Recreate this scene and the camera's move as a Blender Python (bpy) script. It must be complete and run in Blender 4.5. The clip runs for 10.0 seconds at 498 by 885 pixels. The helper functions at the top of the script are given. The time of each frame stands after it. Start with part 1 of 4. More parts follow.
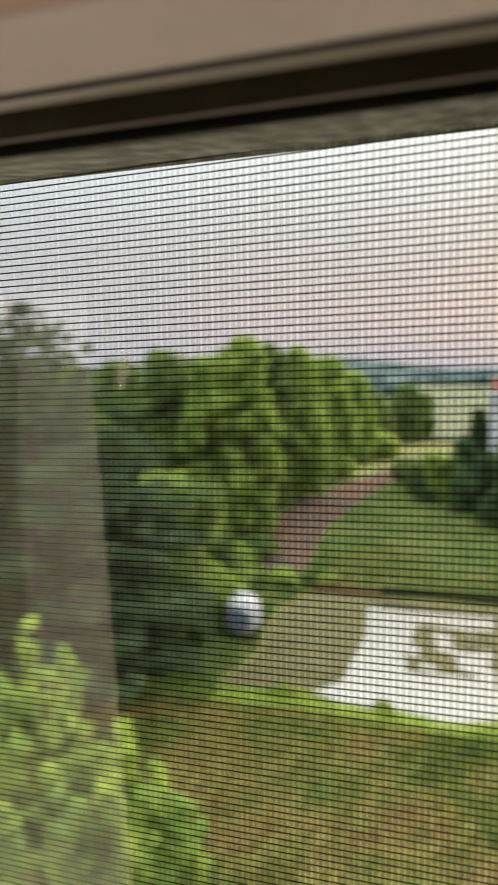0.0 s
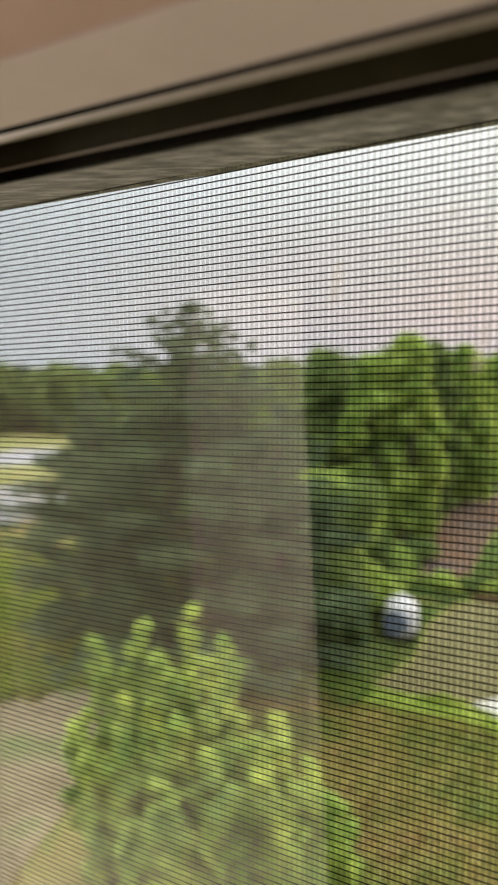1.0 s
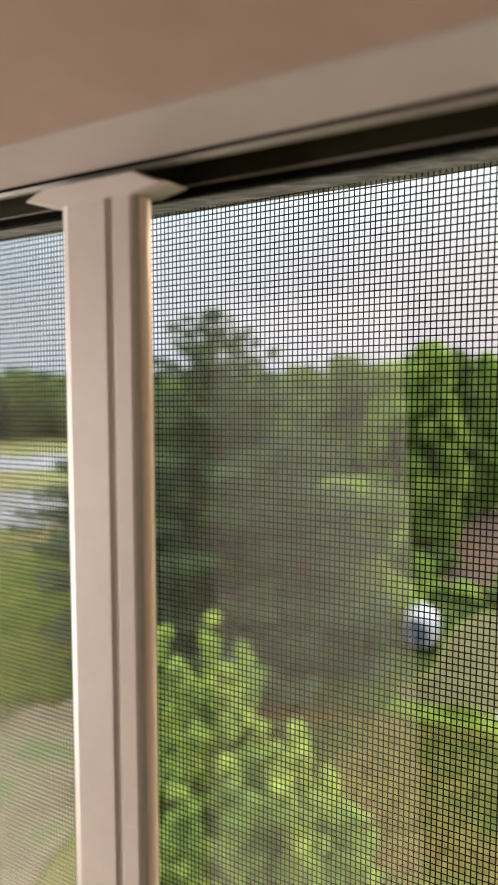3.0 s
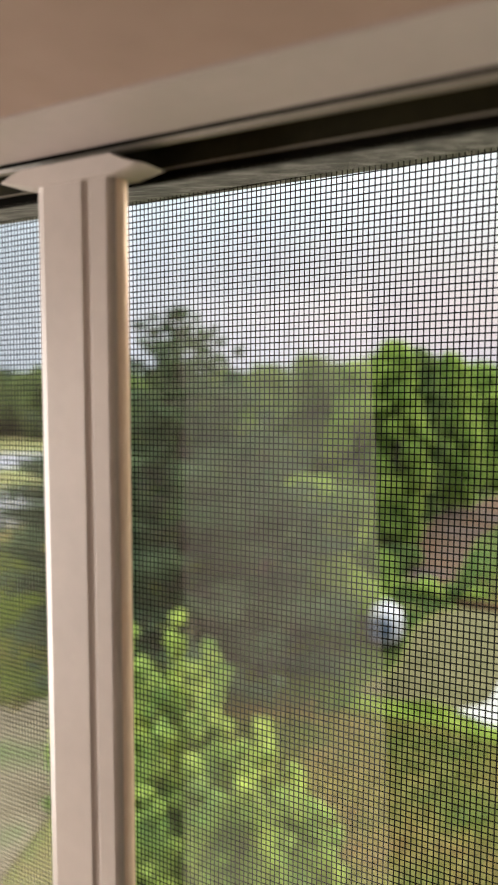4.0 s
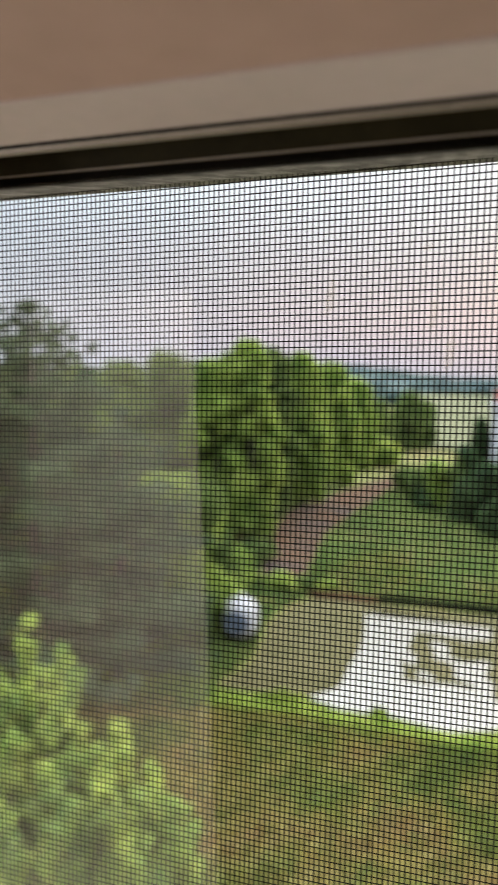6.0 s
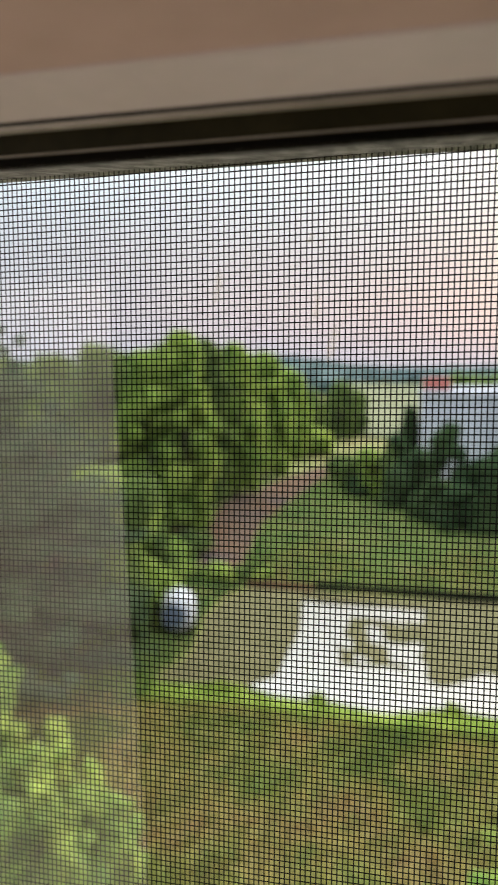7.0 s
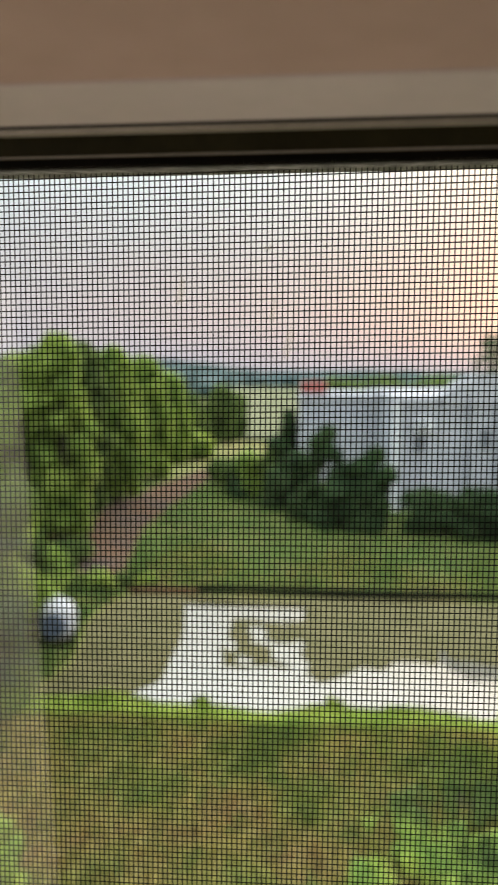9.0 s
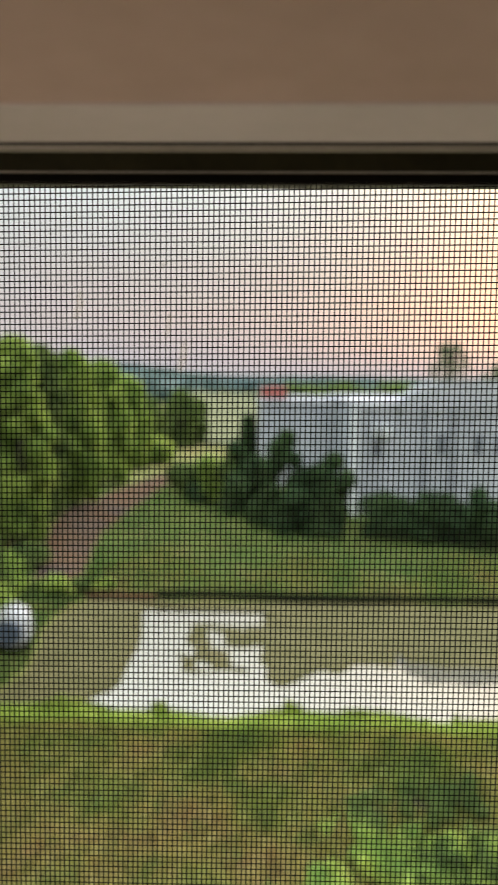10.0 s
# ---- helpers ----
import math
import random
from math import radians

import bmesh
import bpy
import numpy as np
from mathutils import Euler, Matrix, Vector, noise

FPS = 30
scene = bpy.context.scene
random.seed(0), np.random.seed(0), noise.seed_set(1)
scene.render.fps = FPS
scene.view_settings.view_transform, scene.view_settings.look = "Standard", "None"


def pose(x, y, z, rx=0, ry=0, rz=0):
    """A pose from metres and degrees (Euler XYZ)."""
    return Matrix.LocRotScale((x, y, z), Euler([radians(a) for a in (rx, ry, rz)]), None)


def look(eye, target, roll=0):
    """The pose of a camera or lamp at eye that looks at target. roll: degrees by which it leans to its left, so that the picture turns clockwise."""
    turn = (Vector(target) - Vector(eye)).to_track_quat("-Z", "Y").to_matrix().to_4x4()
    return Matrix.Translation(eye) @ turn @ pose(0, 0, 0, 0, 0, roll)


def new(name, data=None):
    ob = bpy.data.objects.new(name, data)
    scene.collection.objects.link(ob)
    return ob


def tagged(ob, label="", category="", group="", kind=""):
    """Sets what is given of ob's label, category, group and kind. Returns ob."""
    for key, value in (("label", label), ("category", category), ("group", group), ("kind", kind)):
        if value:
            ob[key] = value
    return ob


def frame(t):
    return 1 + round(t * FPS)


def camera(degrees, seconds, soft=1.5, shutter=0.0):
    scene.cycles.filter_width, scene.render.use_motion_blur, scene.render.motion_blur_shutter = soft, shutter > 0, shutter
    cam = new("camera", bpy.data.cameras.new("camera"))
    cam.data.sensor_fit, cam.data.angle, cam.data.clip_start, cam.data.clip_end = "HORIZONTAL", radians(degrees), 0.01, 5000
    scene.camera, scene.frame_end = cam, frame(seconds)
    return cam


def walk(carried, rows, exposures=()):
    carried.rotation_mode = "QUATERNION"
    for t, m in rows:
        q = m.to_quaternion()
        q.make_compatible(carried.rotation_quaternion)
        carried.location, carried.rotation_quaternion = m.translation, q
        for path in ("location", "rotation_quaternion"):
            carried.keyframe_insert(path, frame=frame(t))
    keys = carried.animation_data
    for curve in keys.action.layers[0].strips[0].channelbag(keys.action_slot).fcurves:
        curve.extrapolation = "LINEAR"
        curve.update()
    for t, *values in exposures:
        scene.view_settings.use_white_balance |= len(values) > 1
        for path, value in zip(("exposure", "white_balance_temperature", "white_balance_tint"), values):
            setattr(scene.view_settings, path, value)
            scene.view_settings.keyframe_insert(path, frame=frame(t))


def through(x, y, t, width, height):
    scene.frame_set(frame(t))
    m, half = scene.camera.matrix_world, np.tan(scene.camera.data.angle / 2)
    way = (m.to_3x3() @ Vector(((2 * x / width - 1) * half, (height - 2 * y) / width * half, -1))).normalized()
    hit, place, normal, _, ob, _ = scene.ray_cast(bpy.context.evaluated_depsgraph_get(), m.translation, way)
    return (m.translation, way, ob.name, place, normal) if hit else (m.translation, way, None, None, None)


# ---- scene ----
# A look out of an upper-floor window through an insect screen: pond, trees, meadow, building.
# x runs along the window, y outwards, z up; z = 0 is the water of the pond.
Z0 = 9.0  # height of the screen's upper edge
cam = camera(36.70, 10.0, soft=1.0, shutter=0.46)
cam.data.dof.use_dof = True
cam.data.dof.focus_distance = 0.188
cam.data.dof.aperture_fstop = 21.0
walk(cam, [
    (-0.2, pose(0.1592, -0.1576, Z0 -0.0462, 84.71, 0.96, 16.16)),
    (0.0, pose(0.1521, -0.1570, Z0 -0.0475, 84.76, 0.81, 19.16)),
    (0.3, pose(0.1478, -0.1562, Z0 -0.0495, 84.83, 0.57, 23.25)),
    (0.5, pose(0.1455, -0.1556, Z0 -0.0509, 84.88, 0.42, 26.41)),
    (1.0, pose(0.1235, -0.1550, Z0 -0.0492, 84.74, 0.39, 31.42)),
    (1.5, pose(0.1074, -0.1626, Z0 -0.0490, 85.01, 0.89, 33.45)),
    (2.0, pose(0.0963, -0.1655, Z0 -0.0478, 85.11, 0.77, 34.25)),
    (3.5, pose(0.0858, -0.1707, Z0 -0.0472, 85.34, -0.17, 31.68)),
    (4.0, pose(0.0860, -0.1717, Z0 -0.0502, 85.17, -0.09, 30.30)),
    (4.5, pose(0.0863, -0.1740, Z0 -0.0513, 84.72, -0.04, 28.32)),
    (5.0, pose(0.0946, -0.1778, Z0 -0.0525, 84.75, 0.04, 25.01)),
    (5.5, pose(0.0993, -0.1831, Z0 -0.0526, 85.01, -0.20, 22.07)),
    (6.0, pose(0.1091, -0.1848, Z0 -0.0507, 85.04, -0.66, 19.36)),
    (7.5, pose(0.1170, -0.1841, Z0 -0.0508, 84.16, 0.32, 12.20)),
    (8.0, pose(0.1115, -0.1881, Z0 -0.0519, 84.15, 0.09, 10.48)),
    (8.5, pose(0.1039, -0.1935, Z0 -0.0523, 84.34, 0.13, 8.26)),
    (9.0, pose(0.1046, -0.1971, Z0 -0.0517, 84.69, -0.15, 5.18)),
    (9.5, pose(0.1093, -0.2004, Z0 -0.0511, 85.00, -0.68, 3.39)),
    (10.0, pose(0.1170, -0.2010, Z0 -0.0502, 85.07, -0.66, 2.15)),
], exposures=[(0.0, 0.11, 6850, 10), (0.5, 0.14, 7000, 11), (1.5, 0.19, 6950, 11), (2.0, 0.19, 6700, 11), (3.5, 0.15, 6500, 10.5), (4.5, 0.13, 6450, 12),
               (5.5, 0.07, 6380, 13), (7.5, -0.02, 6400, 11), (8.5, -0.09, 6450, 10), (9.5, -0.19, 6650, 8.5), (10.0, -0.21, 6680, 8.5)])

# ---------------------------------------------------------------- world and sun
SUN_AZ, SUN_EL = 27.0, 7.0
world = bpy.data.worlds.new("sky")
scene.world = world
world.use_nodes = True
wn, wl = world.node_tree.nodes, world.node_tree.links
wn.clear()
w_out = wn.new("ShaderNodeOutputWorld")
w_bg = wn.new("ShaderNodeBackground")
w_sky = wn.new("ShaderNodeTexSky")
w_sky.sky_type = 'NISHITA'
w_sky.sun_disc = False
w_sky.sun_elevation = radians(SUN_EL)
w_sky.sun_rotation = radians(SUN_AZ)
w_sky.dust_density = 4.0
w_sky.air_density = 1.2
w_scale = wn.new("ShaderNodeVectorMath")
w_scale.operation = 'MULTIPLY'
w_scale.inputs[1].default_value = (0.215, 0.18, 0.150)
w_add = wn.new("ShaderNodeVectorMath")
w_add.operation = 'ADD'
# thin bright cloud over the whole sky: rosy low down, paler and cooler above and away from the sun
w_dir = wn.new("ShaderNodeTexCoord")
w_sep = wn.new("ShaderNodeSeparateXYZ")
w_wisp = wn.new("ShaderNodeTexNoise")
w_wisp.inputs["Scale"].default_value, w_wisp.inputs["Detail"].default_value = 5.0, 4.0
w_flat = wn.new("ShaderNodeMapping")
w_flat.inputs["Scale"].default_value = (1, 1, 4)
w_high = wn.new("ShaderNodeMath")
w_high.operation = 'MULTIPLY_ADD'
w_high.inputs[1].default_value = 0.12
w_low = wn.new("ShaderNodeMath")
w_low.operation = 'ADD'
w_low.inputs[1].default_value = -0.06
w_cloud = wn.new("ShaderNodeValToRGB")
w_cloud.color_ramp.elements[0].position, w_cloud.color_ramp.elements[0].color = 0.0, (5.0, 4.85, 5.45, 1)
w_cloud.color_ramp.elements[1].position, w_cloud.color_ramp.elements[1].color = 0.24, (5.15, 5.55, 5.85, 1)
w_rosy = w_cloud.color_ramp.elements.new(0.08)
w_rosy.color = (5.3, 4.95, 5.3, 1)
w_side = wn.new("ShaderNodeMapRange")
w_side.inputs["From Min"].default_value, w_side.inputs["From Max"].default_value = -0.8, -0.3
w_tint = wn.new("ShaderNodeMix")
w_tint.data_type = 'RGBA'
w_tint.inputs[6].default_value = (4.35, 5.05, 5.75, 1)
wl.new(w_dir.outputs["Generated"], w_sep.inputs[0])
wl.new(w_dir.outputs["Generated"], w_flat.inputs[0])
wl.new(w_flat.outputs[0], w_wisp.inputs["Vector"])
wl.new(w_wisp.outputs[0], w_high.inputs[0])
wl.new(w_sep.outputs[2], w_low.inputs[0])
wl.new(w_low.outputs[0], w_high.inputs[2])
wl.new(w_high.outputs[0], w_cloud.inputs[0])
wl.new(w_sep.outputs[0], w_side.inputs["Value"])
wl.new(w_side.outputs[0], w_tint.inputs[0])
wl.new(w_cloud.outputs[0], w_tint.inputs[7])
wl.new(w_tint.outputs[2], w_add.inputs[1])
wl.new(w_sky.outputs[0], w_scale.inputs[0])
wl.new(w_scale.outputs[0], w_add.inputs[0])
# an overcast vault is several times brighter overhead than at the horizon
w_vault = wn.new("ShaderNodeMapRange")
w_vault.interpolation_type = 'SMOOTHSTEP'
w_vault.inputs["From Min"].default_value, w_vault.inputs["From Max"].default_value = 0.12, 0.9
w_vault.inputs["To Min"].default_value, w_vault.inputs["To Max"].default_value = 1.0, 5.4
w_mul = wn.new("ShaderNodeVectorMath")
w_mul.operation = 'MULTIPLY'
wl.new(w_sep.outputs[2], w_vault.inputs["Value"])
wl.new(w_add.outputs[0], w_mul.inputs[0])
wl.new(w_vault.outputs[0], w_mul.inputs[1])
wl.new(w_mul.outputs[0], w_bg.inputs[0])
w_bg.inputs[1].default_value = 0.144
wl.new(w_bg.outputs[0], w_out.inputs[0])

sun = bpy.data.lights.new("sun", 'SUN')
sun.energy, sun.angle, sun.color = 2.05, radians(12), (1.0, 0.72, 0.5)
sun_ob = new("sun", sun)
# added fill from an unseen west opening, for the room-side light on the post
room = bpy.data.lights.new("room_fill_light", 'AREA')
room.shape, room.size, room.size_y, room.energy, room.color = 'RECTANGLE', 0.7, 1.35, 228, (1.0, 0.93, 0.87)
room_ob = new("room_fill_light", room)
# added warm fill, no source known here; reddens the reveal's right end
room_east = bpy.data.lights.new("room_fill_light", 'AREA')
room_east.shape, room_east.size, room_east.size_y, room_east.energy, room_east.color = 'RECTANGLE', 1.0, 1.35, 3, (1.0, 0.58, 0.38)
new("room_fill_light", room_east).matrix_world = look((2.13, -0.95, Z0 - 0.52), (0.0, -0.95, Z0 - 0.52))
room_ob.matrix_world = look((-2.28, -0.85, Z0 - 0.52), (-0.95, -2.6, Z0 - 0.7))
sun_ob.matrix_world = look((0, 0, 0), (-math.sin(radians(SUN_AZ)), -math.cos(radians(SUN_AZ)), -math.tan(radians(SUN_EL + 6))))


# ---------------------------------------------------------------- materials
def material(name, colours, scale=5.0, rough=0.7, bump=0.0, metal=0.0, detail=6.0, island=0.0, spec=0.5, fine=None, stretch=None, object_random=0.0):
    """Two-scale noise between the colours; island: spread of brightness from piece to piece."""
    m = bpy.data.materials.new(name)
    m.use_nodes = True
    n, l = m.node_tree.nodes, m.node_tree.links
    b = n["Principled BSDF"]
    b.inputs["Roughness"].default_value = rough
    b.inputs["Metallic"].default_value = metal
    b.inputs["Specular IOR Level"].default_value = spec
    geo = n.new("ShaderNodeNewGeometry")
    src = geo.outputs["Position"]
    if stretch:
        mp = n.new("ShaderNodeMapping")
        mp.inputs["Scale"].default_value = stretch
        l.new(src, mp.inputs[0])
        src = mp.outputs[0]
    a = n.new("ShaderNodeTexNoise")
    a.inputs["Scale"].default_value, a.inputs["Detail"].default_value = scale, detail
    l.new(src, a.inputs["Vector"])
    c = n.new("ShaderNodeTexNoise")
    c.inputs["Scale"].default_value, c.inputs["Detail"].default_value = fine or scale * 9, 4.0
    l.new(src, c.inputs["Vector"])
    mix = n.new("ShaderNodeMath")
    mix.operation = 'MULTIPLY_ADD'
    mix.inputs[1].default_value = 0.35
    l.new(c.outputs[0], mix.inputs[0])
    sub = n.new("ShaderNodeMath")
    sub.operation = 'MULTIPLY'
    sub.inputs[1].default_value = 0.65
    l.new(a.outputs[0], sub.inputs[0])
    l.new(sub.outputs[0], mix.inputs[2])
    ramp = n.new("ShaderNodeValToRGB")
    k = len(colours)
    while len(ramp.color_ramp.elements) < k:
        ramp.color_ramp.elements.new(0.5)
    for i, col in enumerate(colours):
        ramp.color_ramp.elements[i].position = 0.36 + 0.28 * i / max(1, k - 1)
        ramp.color_ramp.elements[i].color = (*col, 1)
    l.new(mix.outputs[0], ramp.inputs[0])
    col = ramp.outputs[0]
    if island or object_random:
        if object_random:
            inf = n.new("ShaderNodeObjectInfo")
            rnd, amount = inf.outputs["Random"], object_random
        else:
            rnd, amount = geo.outputs["Random Per Island"], island
        mr = n.new("ShaderNodeMapRange")
        mr.inputs["To Min"].default_value, mr.inputs["To Max"].default_value = 1 - amount, 1 + amount
        l.new(rnd, mr.inputs["Value"])
        hs = n.new("ShaderNodeHueSaturation")
        l.new(mr.outputs[0], hs.inputs["Value"])
        l.new(col, hs.inputs["Color"])
        col = hs.outputs[0]
    l.new(col, b.inputs["Base Color"])
    if bump:
        bp = n.new("ShaderNodeBump")
        bp.inputs["Strength"].default_value = bump
        bp.inputs["Distance"].default_value = 0.1 / scale
        l.new(mix.outputs[0], bp.inputs["Height"])
        l.new(bp.outputs[0], b.inputs["Normal"])
    return m


def leaf_material(name, colours, scale=0.6, island=0.35, through=0.3):
    m = material(name, colours, scale=scale, rough=0.6, island=island, spec=0.25)
    n, l = m.node_tree.nodes, m.node_tree.links
    b = n["Principled BSDF"]
    tr = n.new("ShaderNodeBsdfTranslucent")
    src = b.inputs["Base Color"].links[0].from_socket
    l.new(src, tr.inputs[0])
    mx = n.new("ShaderNodeMixShader")
    mx.inputs[0].default_value = through
    l.new(b.outputs[0], mx.inputs[1])
    l.new(tr.outputs[0], mx.inputs[2])
    l.new(mx.outputs[0], n["Material Output"].inputs[0])
    return m


def dusty_glass(name, dust, tone=0.55, lit_through=0.5):
    m = bpy.data.materials.new(name)
    m.use_nodes = True
    n, l = m.node_tree.nodes, m.node_tree.links
    n.remove(n["Principled BSDF"])
    clear, gloss, dirt = n.new("ShaderNodeBsdfTransparent"), n.new("ShaderNodeBsdfGlossy"), n.new("ShaderNodeBsdfDiffuse")
    through_dirt = n.new("ShaderNodeBsdfTranslucent")
    gloss.inputs["Roughness"].default_value = 0.02
    clear.inputs[0].default_value = (0.97, 0.98, 0.975, 1)
    dirt.inputs[0].default_value = (tone, tone * 0.97, tone * 0.93, 1)
    through_dirt.inputs[0].default_value = (tone, tone * 0.99, tone * 0.99, 1)
    both = n.new("ShaderNodeMixShader")
    both.inputs[0].default_value = lit_through
    l.new(dirt.outputs[0], both.inputs[1])
    l.new(through_dirt.outputs[0], both.inputs[2])
    face = n.new("ShaderNodeLayerWeight")
    face.inputs["Blend"].default_value = 0.5
    power = n.new("ShaderNodeMath")
    power.operation = 'POWER'
    power.inputs[1].default_value = 5.0
    l.new(face.outputs["Facing"], power.inputs[0])
    fr = n.new("ShaderNodeMath")
    fr.operation = 'MULTIPLY_ADD'
    fr.inputs[1].default_value, fr.inputs[2].default_value = 0.95, 0.035
    l.new(power.outputs[0], fr.inputs[0])
    a, c = n.new("ShaderNodeMixShader"), n.new("ShaderNodeMixShader")
    l.new(fr.outputs[0], a.inputs[0])
    l.new(clear.outputs[0], a.inputs[1])
    l.new(gloss.outputs[0], a.inputs[2])
    tex = n.new("ShaderNodeTexNoise")
    tex.inputs["Scale"].default_value = 14
    tex.inputs["Detail"].default_value = 5
    mr = n.new("ShaderNodeMapRange")
    mr.inputs["To Min"].default_value, mr.inputs["To Max"].default_value = dust * 0.8, dust * 1.2
    geo = n.new("ShaderNodeNewGeometry")
    l.new(geo.outputs["Position"], tex.inputs["Vector"])
    l.new(tex.outputs[0], mr.inputs["Value"])
    l.new(mr.outputs[0], c.inputs[0])
    l.new(a.outputs[0], c.inputs[1])
    l.new(both.outputs[0], c.inputs[2])
    l.new(c.outputs[0], n["Material Output"].inputs[0])
    return m


def water_material():
    m = bpy.data.materials.new("pond_water")
    m.use_nodes = True
    n, l = m.node_tree.nodes, m.node_tree.links
    b = n["Principled BSDF"]
    b.inputs["Base Color"].default_value = (0.15, 0.125, 0.06, 1)
    b.inputs["Roughness"].default_value = 0.03
    gl = n.new("ShaderNodeBsdfGlossy")
    gl.inputs["Roughness"].default_value = 0.03
    gl.inputs[0].default_value = (0.88, 0.86, 0.83, 1)
    tex = n.new("ShaderNodeTexNoise")
    tex.inputs["Scale"].default_value = 1.3
    tex.inputs["Detail"].default_value = 4
    geo = n.new("ShaderNodeNewGeometry")
    l.new(geo.outputs["Position"], tex.inputs["Vector"])
    bp = n.new("ShaderNodeBump")
    bp.inputs["Strength"].default_value = 0.05
    bp.inputs["Distance"].default_value = 0.1
    l.new(tex.outputs[0], bp.inputs["Height"])
    l.new(bp.outputs[0], b.inputs["Normal"])
    l.new(bp.outputs[0], gl.inputs["Normal"])
    mx = n.new("ShaderNodeMixShader")
    mx.inputs[0].default_value = 0.45
    l.new(b.outputs[0], mx.inputs[1])
    l.new(gl.outputs[0], mx.inputs[2])
    l.new(mx.outputs[0], n["Material Output"].inputs[0])
    return m


M_VINYL = material("white_vinyl", [(0.43, 0.382, 0.357), (0.485, 0.432, 0.403)], scale=30, rough=0.4, bump=0.02)
M_HEAD = material("aged_vinyl", [(0.375, 0.325, 0.305), (0.42, 0.365, 0.345)], scale=30, rough=0.45, bump=0.02)
# pale peach: the outdoor light on the post's edge is put into this colour
M_LIT_BEAD = material("glazing_bead", [(0.86, 0.70, 0.56), (0.90, 0.77, 0.64)], scale=40, rough=0.3)
M_REVEAL = material("painted_reveal", [(0.272, 0.188, 0.152), (0.322, 0.226, 0.186)], scale=18, rough=0.7, bump=0.05)
M_WALL = material("room_paint", [(0.47, 0.43, 0.38), (0.53, 0.49, 0.44)], scale=6, rough=0.85, bump=0.05)
M_FLOOR = material("room_floor", [(0.56, 0.49, 0.41), (0.66, 0.58, 0.49)], scale=4, rough=0.5)
M_TRACK = material("dark_brown_track", [(0.013, 0.011, 0.005), (0.021, 0.018, 0.008)], scale=60, rough=0.5, spec=0.06)
M_LIP = material("track_lip", [(0.13, 0.115, 0.09), (0.17, 0.15, 0.12)], scale=50, rough=0.4)
# near-black for the gap's painted shadow and the track's lower edge
M_GAP = material("gap_black", [(0.002, 0.002, 0.001), (0.004, 0.003, 0.002)], scale=50, rough=0.9, spec=0.02)
M_FELT = material("grey_brush_seal", [(0.06, 0.06, 0.058), (0.17, 0.167, 0.163), (0.36, 0.355, 0.345)], scale=240, rough=1.0, bump=0.4, stretch=(1.0, 0.35, 0.6))
M_WIRE = material("screen_wire", [(0.002, 0.002, 0.002), (0.005, 0.005, 0.005)], scale=300, rough=0.7, spec=0.08)
M_GLASS = dusty_glass("dusty_glass", 0.0008)
M_SMEAR = dusty_glass("dried_smear", 0.19, 0.95, 0.92)
M_STUCCO = material("house_render", [(0.5, 0.46, 0.4), (0.58, 0.54, 0.48)], scale=2, rough=0.9, bump=0.2)
M_GROUND = material("rough_grass", [(0.085, 0.112, 0.020), (0.13, 0.145, 0.028), (0.18, 0.152, 0.042), (0.17, 0.115, 0.045)], scale=0.5, rough=0.95, bump=0.5, fine=6)
M_WATER = water_material()
M_PATH = material("red_earth", [(0.098, 0.038, 0.013), (0.088, 0.046, 0.019), (0.046, 0.034, 0.036)], scale=0.5, rough=0.95, bump=0.3, fine=8)
M_BARE = material("pale_bare_earth", [(0.15, 0.118, 0.06), (0.24, 0.185, 0.11), (0.13, 0.16, 0.05)], scale=0.7, rough=0.95, bump=0.4, fine=9)
M_DRY = material("ochre_dry_grass", [(0.11, 0.105, 0.02), (0.15, 0.115, 0.03), (0.12, 0.075, 0.025)], scale=1.2, rough=0.95, bump=0.4, fine=9)
M_FIELD = material("pale_field", [(0.085, 0.095, 0.036), (0.115, 0.12, 0.05), (0.14, 0.14, 0.065)], scale=0.05, rough=0.95, bump=0.2, fine=0.8)
M_ROAD = material("pale_asphalt", [(0.18, 0.175, 0.185), (0.25, 0.24, 0.255)], scale=0.6, rough=0.9, fine=12)
# blackish green: shade under overhanging grass, as a colour
M_OVERHANG_SHADE = material("overhang_shade", [(0.008, 0.012, 0.004), (0.016, 0.020, 0.008)], scale=2, rough=0.9, spec=0.1)
M_VERGE = material("fresh_verge", [(0.12, 0.20, 0.02), (0.24, 0.31, 0.04), (0.34, 0.36, 0.07)], scale=1.1, rough=0.9, bump=0.4, fine=9)
M_BARK = material("bark", [(0.08, 0.066, 0.05), (0.16, 0.135, 0.10)], scale=3, rough=0.95, bump=0.6)
M_TREE = leaf_material("broad_leaves", [(0.19, 0.29, 0.070), (0.34, 0.45, 0.105), (0.50, 0.57, 0.16)], scale=0.45, through=0.6)
M_TREE_DARK = leaf_material("dark_leaves", [(0.030, 0.068, 0.028), (0.060, 0.110, 0.040), (0.10, 0.155, 0.055)], scale=0.5, through=0.35)
M_TREE_MID = leaf_material("mid_green_leaves", [(0.10, 0.155, 0.045), (0.175, 0.24, 0.070), (0.25, 0.31, 0.10)], scale=0.5, through=0.5)
M_PINE = leaf_material("pine_needles", [(0.07, 0.108, 0.055), (0.115, 0.165, 0.08), (0.185, 0.245, 0.12)], scale=0.9, through=0.25)
M_SAPLING = leaf_material("young_leaves", [(0.19, 0.33, 0.095), (0.38, 0.51, 0.13), (0.68, 0.74, 0.19)], scale=1.2, through=0.5)
